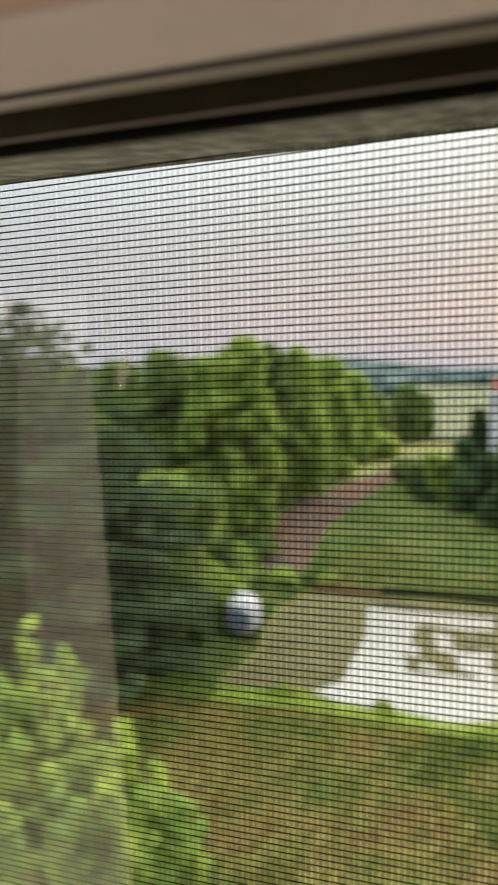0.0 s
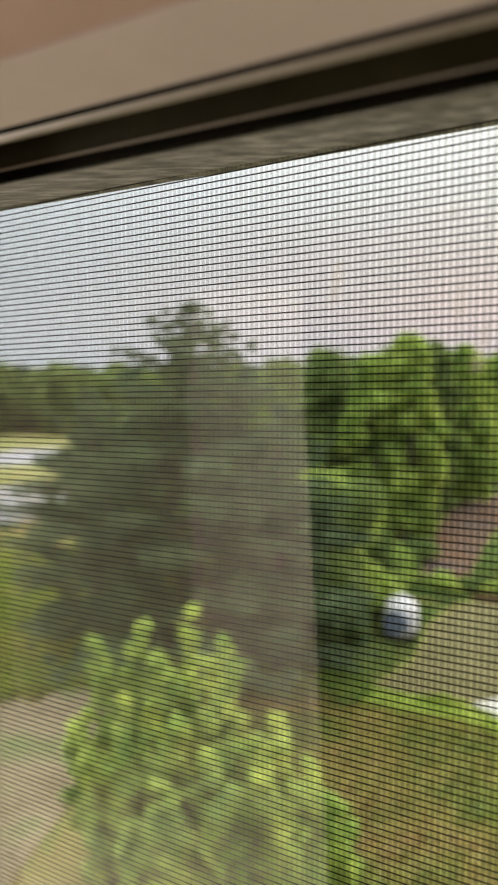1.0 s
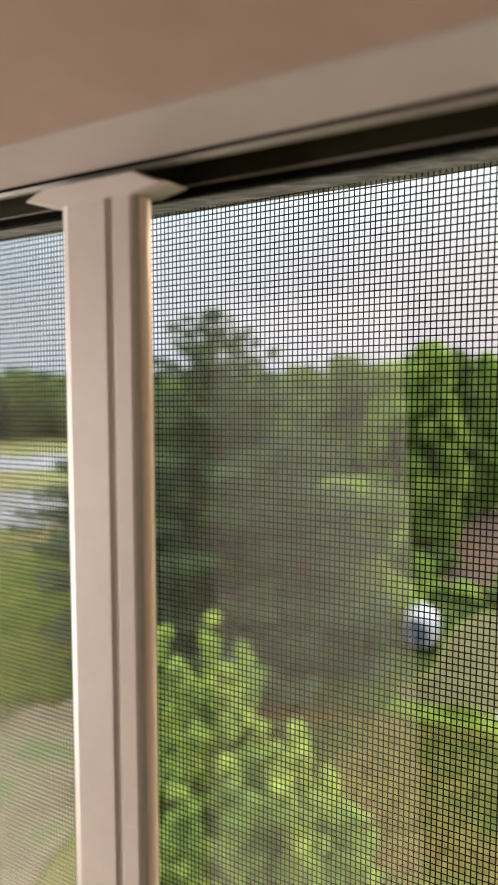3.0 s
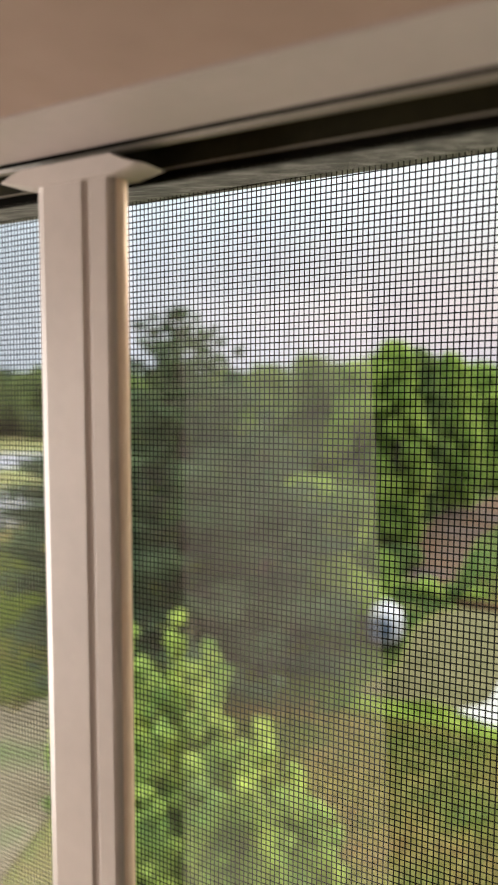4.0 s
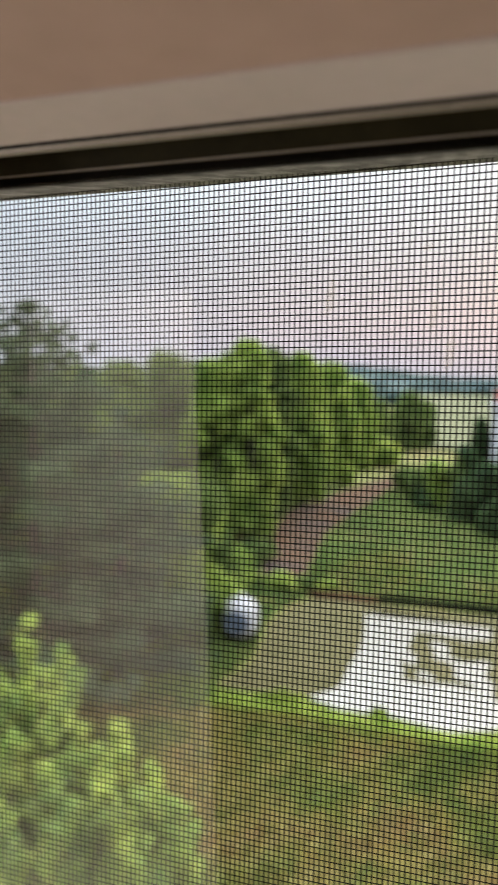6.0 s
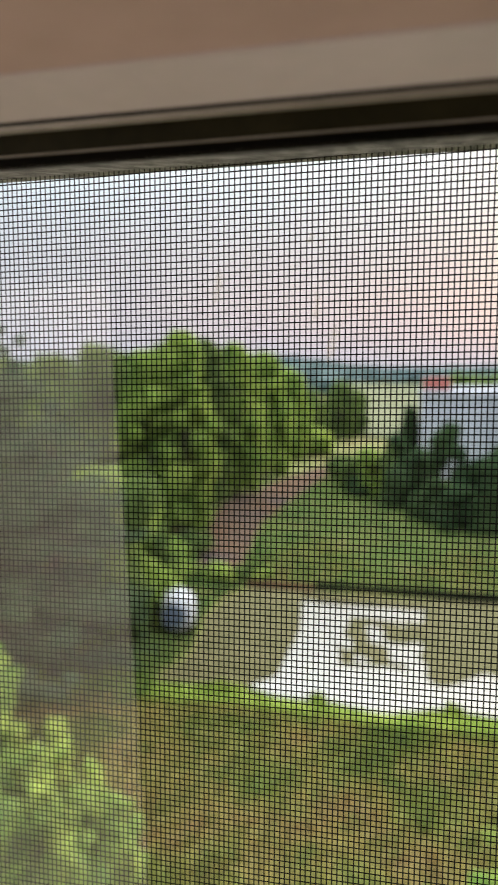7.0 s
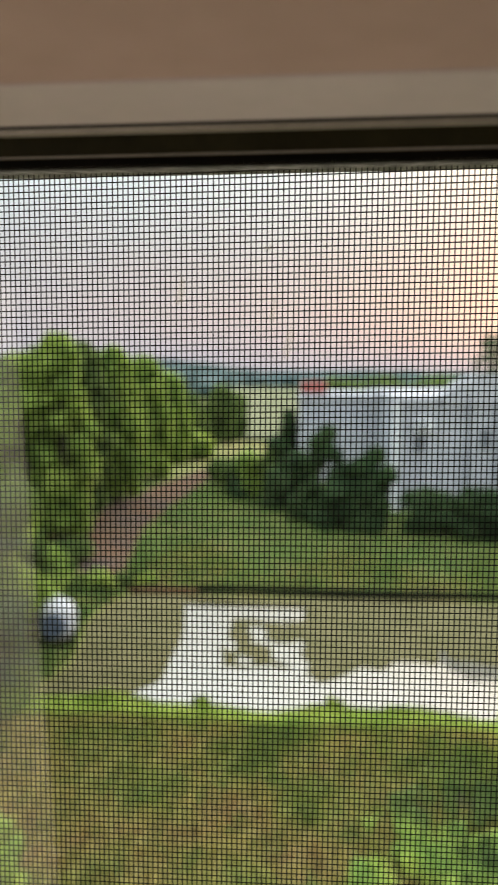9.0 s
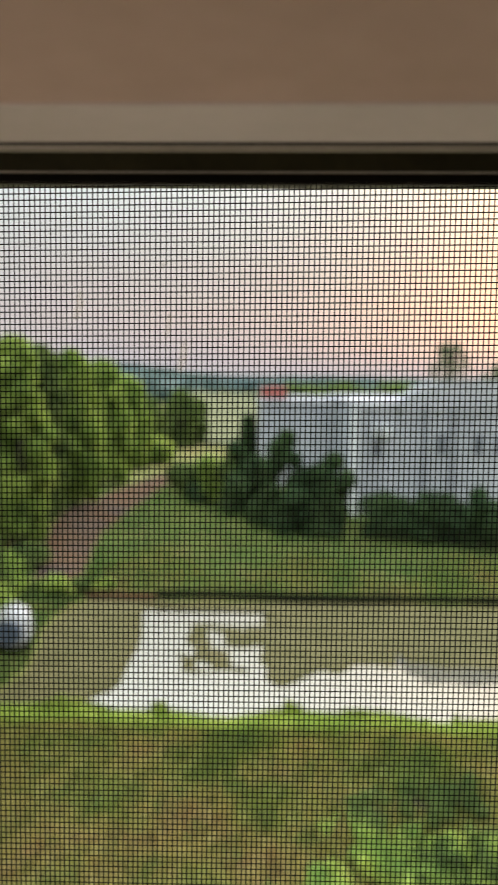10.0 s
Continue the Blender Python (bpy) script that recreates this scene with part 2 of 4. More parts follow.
# pale and bluish because distance haze is painted into the leaf colour
M_HAZED_WOODS = leaf_material("hazed_woods", [(0.12, 0.18, 0.19), (0.16, 0.22, 0.22), (0.20, 0.26, 0.22)], scale=0.02)
M_MEADOW = leaf_material("meadow_grass", [(0.085, 0.155, 0.045), (0.14, 0.215, 0.06), (0.19, 0.25, 0.07)], scale=0.3, island=0.4)
M_GRASS = leaf_material("grass_blades", [(0.095, 0.138, 0.025), (0.17, 0.19, 0.036), (0.32, 0.26, 0.08), (0.25, 0.15, 0.06)], scale=0.5, island=0.7)
M_GRASS_BRIGHT = leaf_material("fresh_grass", [(0.18, 0.26, 0.035), (0.33, 0.38, 0.07)], scale=0.5, island=0.3)
M_FACADE = material("pale_cladding", [(0.36, 0.365, 0.40), (0.43, 0.435, 0.465)], scale=0.3, rough=0.6, object_random=0.06)
M_ROOFTRIM = material("roof_trim", [(0.36, 0.36, 0.39), (0.42, 0.42, 0.45)], scale=0.5, rough=0.5)
M_PANE = material("far_window_pane", [(0.13, 0.14, 0.17), (0.18, 0.19, 0.22)], scale=0.5, rough=0.15)
M_WHITE = material("white_paint", [(0.7, 0.7, 0.7), (0.78, 0.78, 0.77)], scale=3, rough=0.6)
M_RED = material("red_paint", [(0.27, 0.075, 0.06), (0.34, 0.10, 0.08)], scale=2, rough=0.5)
M_TANK = material("weathered_white_plastic", [(0.36, 0.36, 0.39), (0.52, 0.50, 0.50)], scale=1.6, rough=0.45, bump=0.1)
# for the added sheet that keeps the glass's reflection dark on the right
M_DARK_SHEET = material("dark_sheet", [(0.018, 0.008, 0.005), (0.026, 0.012, 0.007)], scale=20, rough=0.95, bump=0.1)
M_HATCH = material("blue_grey_plastic", [(0.075, 0.095, 0.14), (0.12, 0.145, 0.20)], scale=4, rough=0.5)
M_STEEL = material("grey_steel", [(0.2, 0.2, 0.2), (0.3, 0.3, 0.3)], scale=5, rough=0.5, metal=0.6)


# ---------------------------------------------------------------- building helpers
def part(name, bm, mat, parent=None, label=""):
    me = bpy.data.meshes.new(name)
    bm.to_mesh(me)
    bm.free()
    me.materials.append(mat)
    ob = new(name, me)
    if parent:
        ob.parent = parent
    if label:
        tagged(ob, label)
    return ob


def mesh_part(name, verts, faces, mat, parent=None, smooth=False):
    me = bpy.data.meshes.new(name)
    me.from_pydata(verts, [], faces)
    me.materials.append(mat)
    if smooth:
        me.polygons.foreach_set("use_smooth", [True] * len(me.polygons))
    ob = new(name, me)
    if parent:
        ob.parent = parent
    return ob


def empty(name, at=(0, 0, 0)):
    ob = new(name)
    ob.location = at
    return ob


def box(x0, x1, y0, y1, z0, z1, bevel=0.0):
    bm = bmesh.new()
    bmesh.ops.create_cube(bm, size=1)
    for v in bm.verts:
        v.co = Vector(((x0 + x1) / 2 + v.co.x * (x1 - x0), (y0 + y1) / 2 + v.co.y * (y1 - y0), (z0 + z1) / 2 + v.co.z * (z1 - z0)))
    if bevel:
        bmesh.ops.bevel(bm, geom=list(bm.edges), offset=bevel, segments=2, profile=0.6, affect='EDGES')
    return bm


def prism_x(profile, x0, x1):
    """A profile of (y, z) drawn along x."""
    bm = bmesh.new()
    a = [bm.verts.new((x0, y, z)) for y, z in profile]
    b = [bm.verts.new((x1, y, z)) for y, z in profile]
    k = len(profile)
    for i in range(k):
        bm.faces.new((a[i], a[(i + 1) % k], b[(i + 1) % k], b[i]))
    bm.faces.new(a[::-1])
    bm.faces.new(b)
    bmesh.ops.recalc_face_normals(bm, faces=bm.faces)
    return bm


def prism_z(profile, z0, z1):
    """A profile of (x, y) drawn along z."""
    bm = bmesh.new()
    a = [bm.verts.new((x, y, z0)) for x, y in profile]
    b = [bm.verts.new((x, y, z1)) for x, y in profile]
    k = len(profile)
    for i in range(k):
        bm.faces.new((a[i], a[(i + 1) % k], b[(i + 1) % k], b[i]))
    bm.faces.new(a[::-1])
    bm.faces.new(b)
    bmesh.ops.recalc_face_normals(bm, faces=bm.faces)
    return bm


def polar(az, d):
    a = radians(az)
    return d * math.sin(a), d * math.cos(a)


def smooth(a, b, v):
    t = np.clip((v - a) / (b - a), 0, 1)
    return t * t * (3 - 2 * t)


# ---------------------------------------------------------------- ground
def pond_inside(x, y):
    """Above 0 inside the basin of the pond."""
    near = 19.3 + 0.25 * np.sin(x * 0.9) + 0.15 * np.sin(x * 2.3 + 1)
    far = 29.0 + 0.12 * np.sin(x * 0.7)
    left = x + 7.6 + 0.3 * np.sin(y * 0.8)
    right = 40 - x
    return np.minimum(np.minimum(y - near, far - y), np.minimum(left, right))


def water_zone(x, y):
    """Above 0 where water stands in the brown-coloured basin: an arm on the west, a spur along the far bank, a long
    pool at the near bank.
    """
    wob = 0.22 * np.sin(x * 2.1 + y) + 0.16 * np.sin(x * 4.3 - y * 2.2) + 0.12 * np.sin(y * 3.7)
    west = x + 4.28 + 0.17 * np.maximum(0, y - 24.5) + 0.75 * smooth(20.9, 19.4, y) + 0.10 * wob
    arm = np.minimum(np.minimum(west, -2.9 - x - 0.06 * (y - 23.8) + 0.35 * wob), 28.3 - y)
    spur = np.minimum(np.minimum(west, -0.4 - x + 0.4 * wob), np.minimum(y - 26.35 - 0.7 * wob, 28.2 - 0.06 * (x + 4.9) - y))
    brim = 21.9 - 1.0 * np.exp(-((x - 0.35) / 0.55) ** 2) + 0.85 * smooth(2.1, 2.8, x) + 0.95 * np.exp(-((x - 4.2) / 0.16) ** 2) + 0.8 * wob * smooth(-4.5, 2, x)
    pool = np.minimum(west, brim - y)
    tongue = np.minimum(np.minimum(x + 1.5 - 0.55 * (24.0 - y) + 0.8 * wob, -0.25 - x + 0.5 * wob), np.minimum(y - 21.8, 24.0 - y + 0.9 * wob))
    fleck = np.sin(x * 2.9 + 0.6) * np.sin(y * 2.3 + 0.4) + 0.6 * np.sin(x * 5.1 + y * 1.7)
    blob = np.maximum(tongue, np.minimum(0.5 * fleck - 0.42, 1.5 - np.hypot(x + 1.7, (y - 24.2) * 0.75)))
    return np.minimum(np.maximum(np.maximum(arm, spur), np.maximum(pool, blob)), pond_inside(x, y) + 0.25)


def height(x, y):
    r = np.hypot(x, y)
    h = 0.45 + 0.10 * np.sin(x * 0.31 + 1) * np.cos(y * 0.27) + 0.05 * np.sin(x * 1.1) * np.sin(y * 0.9)
    h = h + 0.5 * smooth(30, 46, y)
    inside = pond_inside(x, y)
    h = 0.10 + (h - 0.10) * smooth(-0.3, 4.0, -inside * np.where(y > 27, 3.5, 1.0))
    h = h - 0.06 * smooth(-0.3, 0.3, inside) + 0.012 * np.sin(x * 3.1) * np.sin(y * 2.7) * smooth(-0.3, 0.3, inside)
    h = h - 0.30 * smooth(-0.15, 0.15, water_zone(x, y))
    az = np.degrees(np.arctan2(x, y))
    hills = 2.2 + 13 * np.exp(-((az + 13) / 6.5) ** 2) + 1.2 * np.sin(az * 0.43) + 0.6 * np.sin(az * 2.1)
    h = h + smooth(300, 900, r) * np.maximum(hills, 1) - 60 * smooth(1500, 3500, r)
    return h


def ground_z(x, y):
    return float(height(np.array(float(x)), np.array(float(y))))


def build_ground():
    radii = np.concatenate([np.linspace(0.5, 17.5, 40), np.linspace(17.65, 31, 110), np.linspace(31.4, 60, 70), np.geomspace(61, 3600, 60)])
    angles = np.concatenate([np.linspace(-70, -24, 140), np.linspace(-23.8, 24, 300), np.linspace(24.3, 40, 50), np.linspace(42, 288, 83)])
    rr, aa = np.meshgrid(radii, np.radians(angles), indexing="ij")
    x, y = rr * np.sin(aa), rr * np.cos(aa)
    v = np.stack([x, y, height(x, y)], -1).reshape(-1, 3)
    n = len(angles)
    faces = []
    for i in range(len(radii) - 1):
        for j in range(n):
            k = (j + 1) % n
            faces.append((i * n + j, i * n + k, (i + 1) * n + k, (i + 1) * n + j))
    faces.append(tuple(range(n))[::-1])
    ob = mesh_part("ground", v.tolist(), faces, M_GROUND, smooth=True)
    tagged(ob, "rough grassy ground with brown patches sloping to a pond", "ground", kind="structure")


def brown_basin(m):
    """Brown where the ground lies low in the basin: the pond's dark reflections put into colour."""
    n, l = m.node_tree.nodes, m.node_tree.links
    b = n["Principled BSDF"]
    geo, sep, mr = n.new("ShaderNodeNewGeometry"), n.new("ShaderNodeSeparateXYZ"), n.new("ShaderNodeMapRange")
    l.new(geo.outputs["Position"], sep.inputs[0])
    l.new(sep.outputs[2], mr.inputs["Value"])
    mr.inputs["From Min"].default_value, mr.inputs["From Max"].default_value = 0.085, 0.060
    tex, ramp, mix = n.new("ShaderNodeTexNoise"), n.new("ShaderNodeValToRGB"), n.new("ShaderNodeMix")
    tex.inputs["Scale"].default_value, tex.inputs["Detail"].default_value = 0.8, 6
    l.new(geo.outputs["Position"], tex.inputs["Vector"])
    # browns of the bank and trees mirrored in the pond, painted on the ground
    ramp.color_ramp.elements[0].position, ramp.color_ramp.elements[0].color = 0.35, (0.087, 0.076, 0.022, 1)
    ramp.color_ramp.elements[1].position, ramp.color_ramp.elements[1].color = 0.68, (0.119, 0.099, 0.037, 1)
    l.new(tex.outputs[0], ramp.inputs[0])
    mix.data_type = 'RGBA'
    l.new(mr.outputs[0], mix.inputs[0])
    l.new(b.inputs["Base Color"].links[0].from_socket, mix.inputs[6])
    l.new(ramp.outputs[0], mix.inputs[7])
    l.new(mix.outputs[2], b.inputs["Base Color"])


brown_basin(M_GROUND)
build_ground()
water = part("water", box(-6.2, 41, 18.2, 29.6, -0.25, 0.0), M_WATER)
tagged(water, "still murky brown pond water mirroring the sky", "pond", kind="structure")


def strip(name, points, widths, mat, lift, label, category):
    """A band laid on the ground along points."""
    verts, faces = [], []
    for i, (x, y) in enumerate(points):
        a, b = points[max(0, i - 1)], points[min(len(points) - 1, i + 1)]
        d = Vector((b[0] - a[0], b[1] - a[1], 0)).normalized()
        s = Vector((-d.y, d.x, 0))
        for k in range(7):
            u = (k / 6 - 0.5) * widths[i]
            px, py = x + s.x * u, y + s.y * u
            edge = 0.06 if k in (0, 6) else 0
            verts.append((px, py, ground_z(px, py) + lift - edge))
    for i in range(len(points) - 1):
        for k in range(6):
            o = i * 7 + k
            faces.append((o, o + 1, o + 8, o + 7))
    return tagged(mesh_part(name, verts, faces, mat, smooth=True), label, category, kind="structure")


def off_path(x, y):
    d = np.full(np.shape(x), 1e9)
    for q, w in zip(path_pts, path_wide):
        d = np.minimum(d, np.hypot(x - q[0], y - q[1]) - 0.52 * w)
    return d > 0


# added strip, coloured as the shade under the far bank's grass
bank_shade = part("trim_far_bank", box(-4.6, 30, 29.05, 29.2, -0.1, 0.42, 0.02), M_OVERHANG_SHADE)
tagged(bank_shade, "dark strip along the far bank, shade of overhanging grass put into its colour", "edging", kind="structure")
bank = part("trim_bank", box(-7.6, -4.62, 29.0, 29.25, -0.1, 0.30, 0.05), M_PATH)
tagged(bank, "low brown earth bank at the foot of the path", "bank", kind="structure")
bends = [(-8.8, 30.0, 2.0), (-9.6, 33.5, 2.5), (-10.3, 37.0, 3.1), (-10.6, 44.0, 4.0), (-9.9, 50.0, 3.4), (-9.0, 56.0, 2.4), (-8.2, 62.0, 1.5), (-8.2, 68.0, 1.2)]
path_pts, path_wide = [], []
for a, b in zip(bends, bends[1:]):
    for k in range(4):
        path_pts.append((a[0] + (b[0] - a[0]) * k / 4, a[1] + (b[1] - a[1]) * k / 4))
        path_wide.append(a[2] + (b[2] - a[2]) * k / 4 + 0.15 * math.sin(len(path_pts) * 1.7))
strip("path", path_pts, path_wide, M_PATH, 0.05, "reddish bare earth path running off through grass", "path")
strip("dry_bank", [(-7.0 + 0.25 * i, 29.5 + 0.9 * i) for i in range(5)], [2.6, 2.4, 2.0, 1.5, 0.8], M_DRY, 0.04, "ochre dry grass at the foot of the path", "dry grass")
field_pts = [polar(-4.0, 88 + 16 * i) for i in range(20)]
strip("field", field_pts, [9 + 1.9 * i for i in range(20)], M_FIELD, 0.25, "pale yellow-green hay field beyond the trees", "field")
verge_pts = [(-13.0 + i * 0.9, 18.55 + 0.2 * math.sin(i * 0.8)) for i in range(34)]
strip("verge", verge_pts, [1.5 + 0.25 * math.sin(i * 1.9) for i in range(34)], M_VERGE, 0.03, "bright green strip of fresh grass along the pond", "grass verge")
bare_pts = [polar(-43.5 - 3.5 * i, 15.6 + 0.25 * i + 0.2 * math.sin(i * 1.3)) for i in range(11)]
strip("bare_patch", bare_pts, [9.4 + 0.6 * math.sin(i * 2.1) for i in range(11)], M_BARE, 0.05, "pale bare earth beside the young trees", "bare earth")
away, along = Vector((-0.743, 0.669)), Vector((0.669, 0.743))
road_near = [tuple(away * (52.0 + 0.03 * u) + along * u) for u in range(-70, 30, 5)]
strip("road", road_near, [15] * len(road_near), M_ROAD, 0.08, "pale grey asphalt road behind the lawn", "road")
road_far = [tuple(away * (77.0 + 0.03 * u) + along * u) for u in range(-70, 30, 5)]
strip("road", road_far, [14] * len(road_far), M_ROAD, 0.08, "pale grey asphalt carriageway beyond a green verge", "road")


# ---------------------------------------------------------------- the window
HEAD = Z0 - 0.0109   # underside of the head of the frame
XL, XR = -0.75, 0.75
BOTTOM = Z0 - 1.15


def build_room():
    def wall(name, *b, mat=M_WALL, label="plain beige painted wall", cat="wall"):
        tagged(part(name, box(*b), mat), label, cat, kind="structure")
    y_in, y_out = -0.16, 0.14
    fz, cz = Z0 - 2.0, Z0 + 1.25
    wall("wall_west_of_window", -2.3, XL, y_in, y_out, fz, cz)
    wall("wall_east_of_window", XR, 2.1, y_in, y_out, fz, cz)
    wall("wall_under_window", XL, XR, y_in, y_out, fz, BOTTOM)
    wall("wall_over_window", XL, XR, y_in, y_out, Z0 + 0.06, cz)
    # the side walls leave unseen openings, added for the two fill lights
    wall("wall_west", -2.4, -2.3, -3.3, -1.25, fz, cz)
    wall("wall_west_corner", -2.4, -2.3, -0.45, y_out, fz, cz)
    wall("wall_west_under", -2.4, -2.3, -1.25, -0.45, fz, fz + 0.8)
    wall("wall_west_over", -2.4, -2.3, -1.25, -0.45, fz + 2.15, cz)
    wall("wall_east", 2.1, 2.2, -3.3, -1.45, fz, cz)
    wall("wall_east_corner", 2.1, 2.2, -0.45, y_out, fz, cz)
    wall("wall_east_under", 2.1, 2.2, -1.45, -0.45, fz, fz + 0.8)
    wall("wall_east_over", 2.1, 2.2, -1.45, -0.45, fz + 2.15, cz)
    wall("wall_back", -2.4, 2.2, -3.4, -3.3, fz, cz)
    wall("floor", -2.4, 2.2, -3.4, y_out, fz - 0.12, fz, mat=M_FLOOR, label="pale brown wooden floor of the room", cat="floor")
    wall("ceiling", -2.4, 2.2, -3.4, y_out, cz, cz + 0.12, label="plain painted ceiling of the room", cat="ceiling")
    wall("wall_house", -2.4, 2.2, -3.4, 0.14, -0.2, fz - 0.12, mat=M_STUCCO, label="rendered outer wall of the house")
    # the reveal over the window, slightly higher than the frame's head
    bm = prism_x([(-0.30, HEAD + 0.006), (-0.0887, HEAD + 0.0003), (-0.0887, Z0 + 0.0595), (-0.30, Z0 + 0.0595)], XL, XR)
    tagged(part("trim_reveal", bm, M_REVEAL), "reddish brown painted reveal above the window", "reveal", kind="structure")


def build_window():
    win = empty("window_1", (0, 0, 0))
    tagged(win, "white vinyl sliding window with dark upper track", "window", kind="structure")
    h = HEAD
    part("head_frame", prism_x([(-0.0885, h), (-0.0716, h), (-0.0712, h + 0.0005), (-0.0712, h + 0.06), (-0.0885, h + 0.06)], XL, XR), M_HEAD, win, "greyed white vinyl head of the frame")
    # a solid strip fills the gap; the shadow there is its black colour
    part("gasket", prism_x([(-0.0712, h + 0.0006), (-0.0687, h + 0.0004), (-0.0687, h + 0.03), (-0.0712, h + 0.03)], XL, XR), M_GAP, win, "solid black strip standing in for the shadow in the gap")
    part("track_lip", prism_x([(-0.0686, h + 0.0004), (-0.0682, h - 0.0003), (-0.0672, h - 0.0004), (-0.0668, h + 0.0003), (-0.0668, h + 0.02), (-0.0686, h + 0.02)], XL, XR), M_LIP, win, "thin pale lip of the track")
    # dark upright face behind the glass, with a fine ridge along it
    part("track", prism_x([(-0.0605, h + 0.02), (-0.0605, Z0 - 0.0131), (-0.0590, Z0 - 0.0131), (-0.0590, h + 0.02)], XL, XR), M_TRACK, win, "dark brown track")
    # almost flush with the track, set off by black colour alone
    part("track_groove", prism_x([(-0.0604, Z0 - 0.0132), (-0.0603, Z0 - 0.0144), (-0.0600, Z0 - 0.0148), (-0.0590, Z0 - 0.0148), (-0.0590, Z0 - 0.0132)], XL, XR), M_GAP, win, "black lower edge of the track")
    part("track_ridge", prism_x([(-0.0606, Z0 - 0.0127), (-0.0609, Z0 - 0.0128), (-0.0609, Z0 - 0.0130), (-0.0606, Z0 - 0.0131)], XL, XR), M_LIP, win, "thin grey ridge along the track")
    part("brush_seal", prism_x([(-0.0590, Z0 - 0.0147), (-0.0400, Z0 - 0.0085), (-0.0200, Z0 - 0.0040), (0.0002, Z0), (0.0040, Z0), (0.0040, h + 0.03), (-0.0590, h + 0.03)], XL, XR), M_FELT, win, "grey fibrous brush seal")
    part("outer_head", box(XL, XR, 0.0045, 0.14, Z0 + 0.05, Z0 + 0.06), M_TRACK, win)
    part("sill", box(XL, XR, -0.18, 0.17, BOTTOM - 0.03, BOTTOM, 0.004), M_VINYL, win, "white window sill")
    part("jamb", box(XL, XL + 0.03, -0.0885, 0.004, BOTTOM, h), M_VINYL, win)
    part("jamb", box(XR - 0.03, XR, -0.0885, 0.004, BOTTOM, h), M_VINYL, win)
    # upright post between the two lights, with a groove along its face
    post = [(-0.0188, -0.0680), (-0.0186, -0.0692), (-0.0178, -0.0702), (-0.0160, -0.0708), (-0.0070, -0.0708), (-0.0064, -0.0703), (-0.0057, -0.0702), (-0.0051, -0.0706), (-0.0016, -0.0705),
            (-0.0009, -0.0701), (-0.0007, -0.0694), (-0.0006, -0.0684), (-0.0005, -0.0676), (-0.0010, -0.0664), (-0.0060, -0.0640), (-0.0120, -0.0640), (-0.0180, -0.0664)]
    part("post", prism_z(post, BOTTOM, Z0 - 0.0150), M_VINYL, win, "white vinyl post with a groove")
    # slim bead along the post's right edge, coloured as if lit from outside
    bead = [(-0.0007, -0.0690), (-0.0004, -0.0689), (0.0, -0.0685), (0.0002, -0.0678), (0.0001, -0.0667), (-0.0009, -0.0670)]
    part("glazing_bead", prism_z(bead, BOTTOM, Z0 - 0.0158), M_LIT_BEAD, win, "narrow glazing bead, outdoor light put into its pale peach colour")
    cap = bmesh.new()
    rings = []
    for y, k in ((-0.0712, 0.94), (-0.0704, 1.0), (-0.0645, 1.0)):
        rings.append([cap.verts.new((-0.0094 + (x + 0.0094) * k, y, Z0 + z)) for x, z in
                      ((-0.0215, -0.0122), (0.0004, -0.0122), (0.0034, -0.0136), (0.0066, -0.0146), (0.0008, -0.0157), (-0.0188, -0.0157), (-0.0272, -0.0138), (-0.0245, -0.0128))])
    cap.faces.new(rings[0])
    cap.faces.new(rings[2][::-1])
    for a, b in zip(rings, rings[1:]):
        for k in range(8):
            cap.faces.new((a[k], b[k], b[(k + 1) % 8], a[(k + 1) % 8]))
    bmesh.ops.recalc_face_normals(cap, faces=cap.faces)
    part("post_cap", cap, M_VINYL, win, "flared white end cap")
    for x0, x1 in ((XL + 0.03, -0.0150), (-0.0040, XR - 0.03)):
        pane = part("pane", box(x0, x1, -0.0602, -0.0594, BOTTOM, h + 0.004), M_GLASS, win, "slightly smudged clear glass pane")
        pane.visible_shadow = False
    # dried smears on the inner face of the glass
    for x, z, w, t in ((0.0966, -0.0405, 0.0010, 0.0056), (0.0993, -0.0463, 0.0019, 0.0062), (0.0797, -0.0370, 0.0016, 0.0060), (0.0956, -0.0296, 0.0012, 0.0012)):
        rnd = random.Random(int(x * 1e5))
        ring = [(math.cos(a) * (0.75 + 0.4 * rnd.random()), math.sin(a) * (0.75 + 0.4 * rnd.random())) for a in [k * math.pi / 8 for k in range(16)]]
        bm = bmesh.new()
        front = [bm.verts.new((x + u * w / 2 + v * w * 0.3, -0.06032, Z0 + z + v * t / 2)) for u, v in ring]
        back = [bm.verts.new((q.co.x, -0.06025, q.co.z)) for q in front]
        bm.faces.new(front)
        for k in range(16):
            bm.faces.new((front[k], back[k], back[(k + 1) % 16], front[(k + 1) % 16]))
        part("smear", bm, M_SMEAR, pane, "dried whitish smear").visible_shadow = False


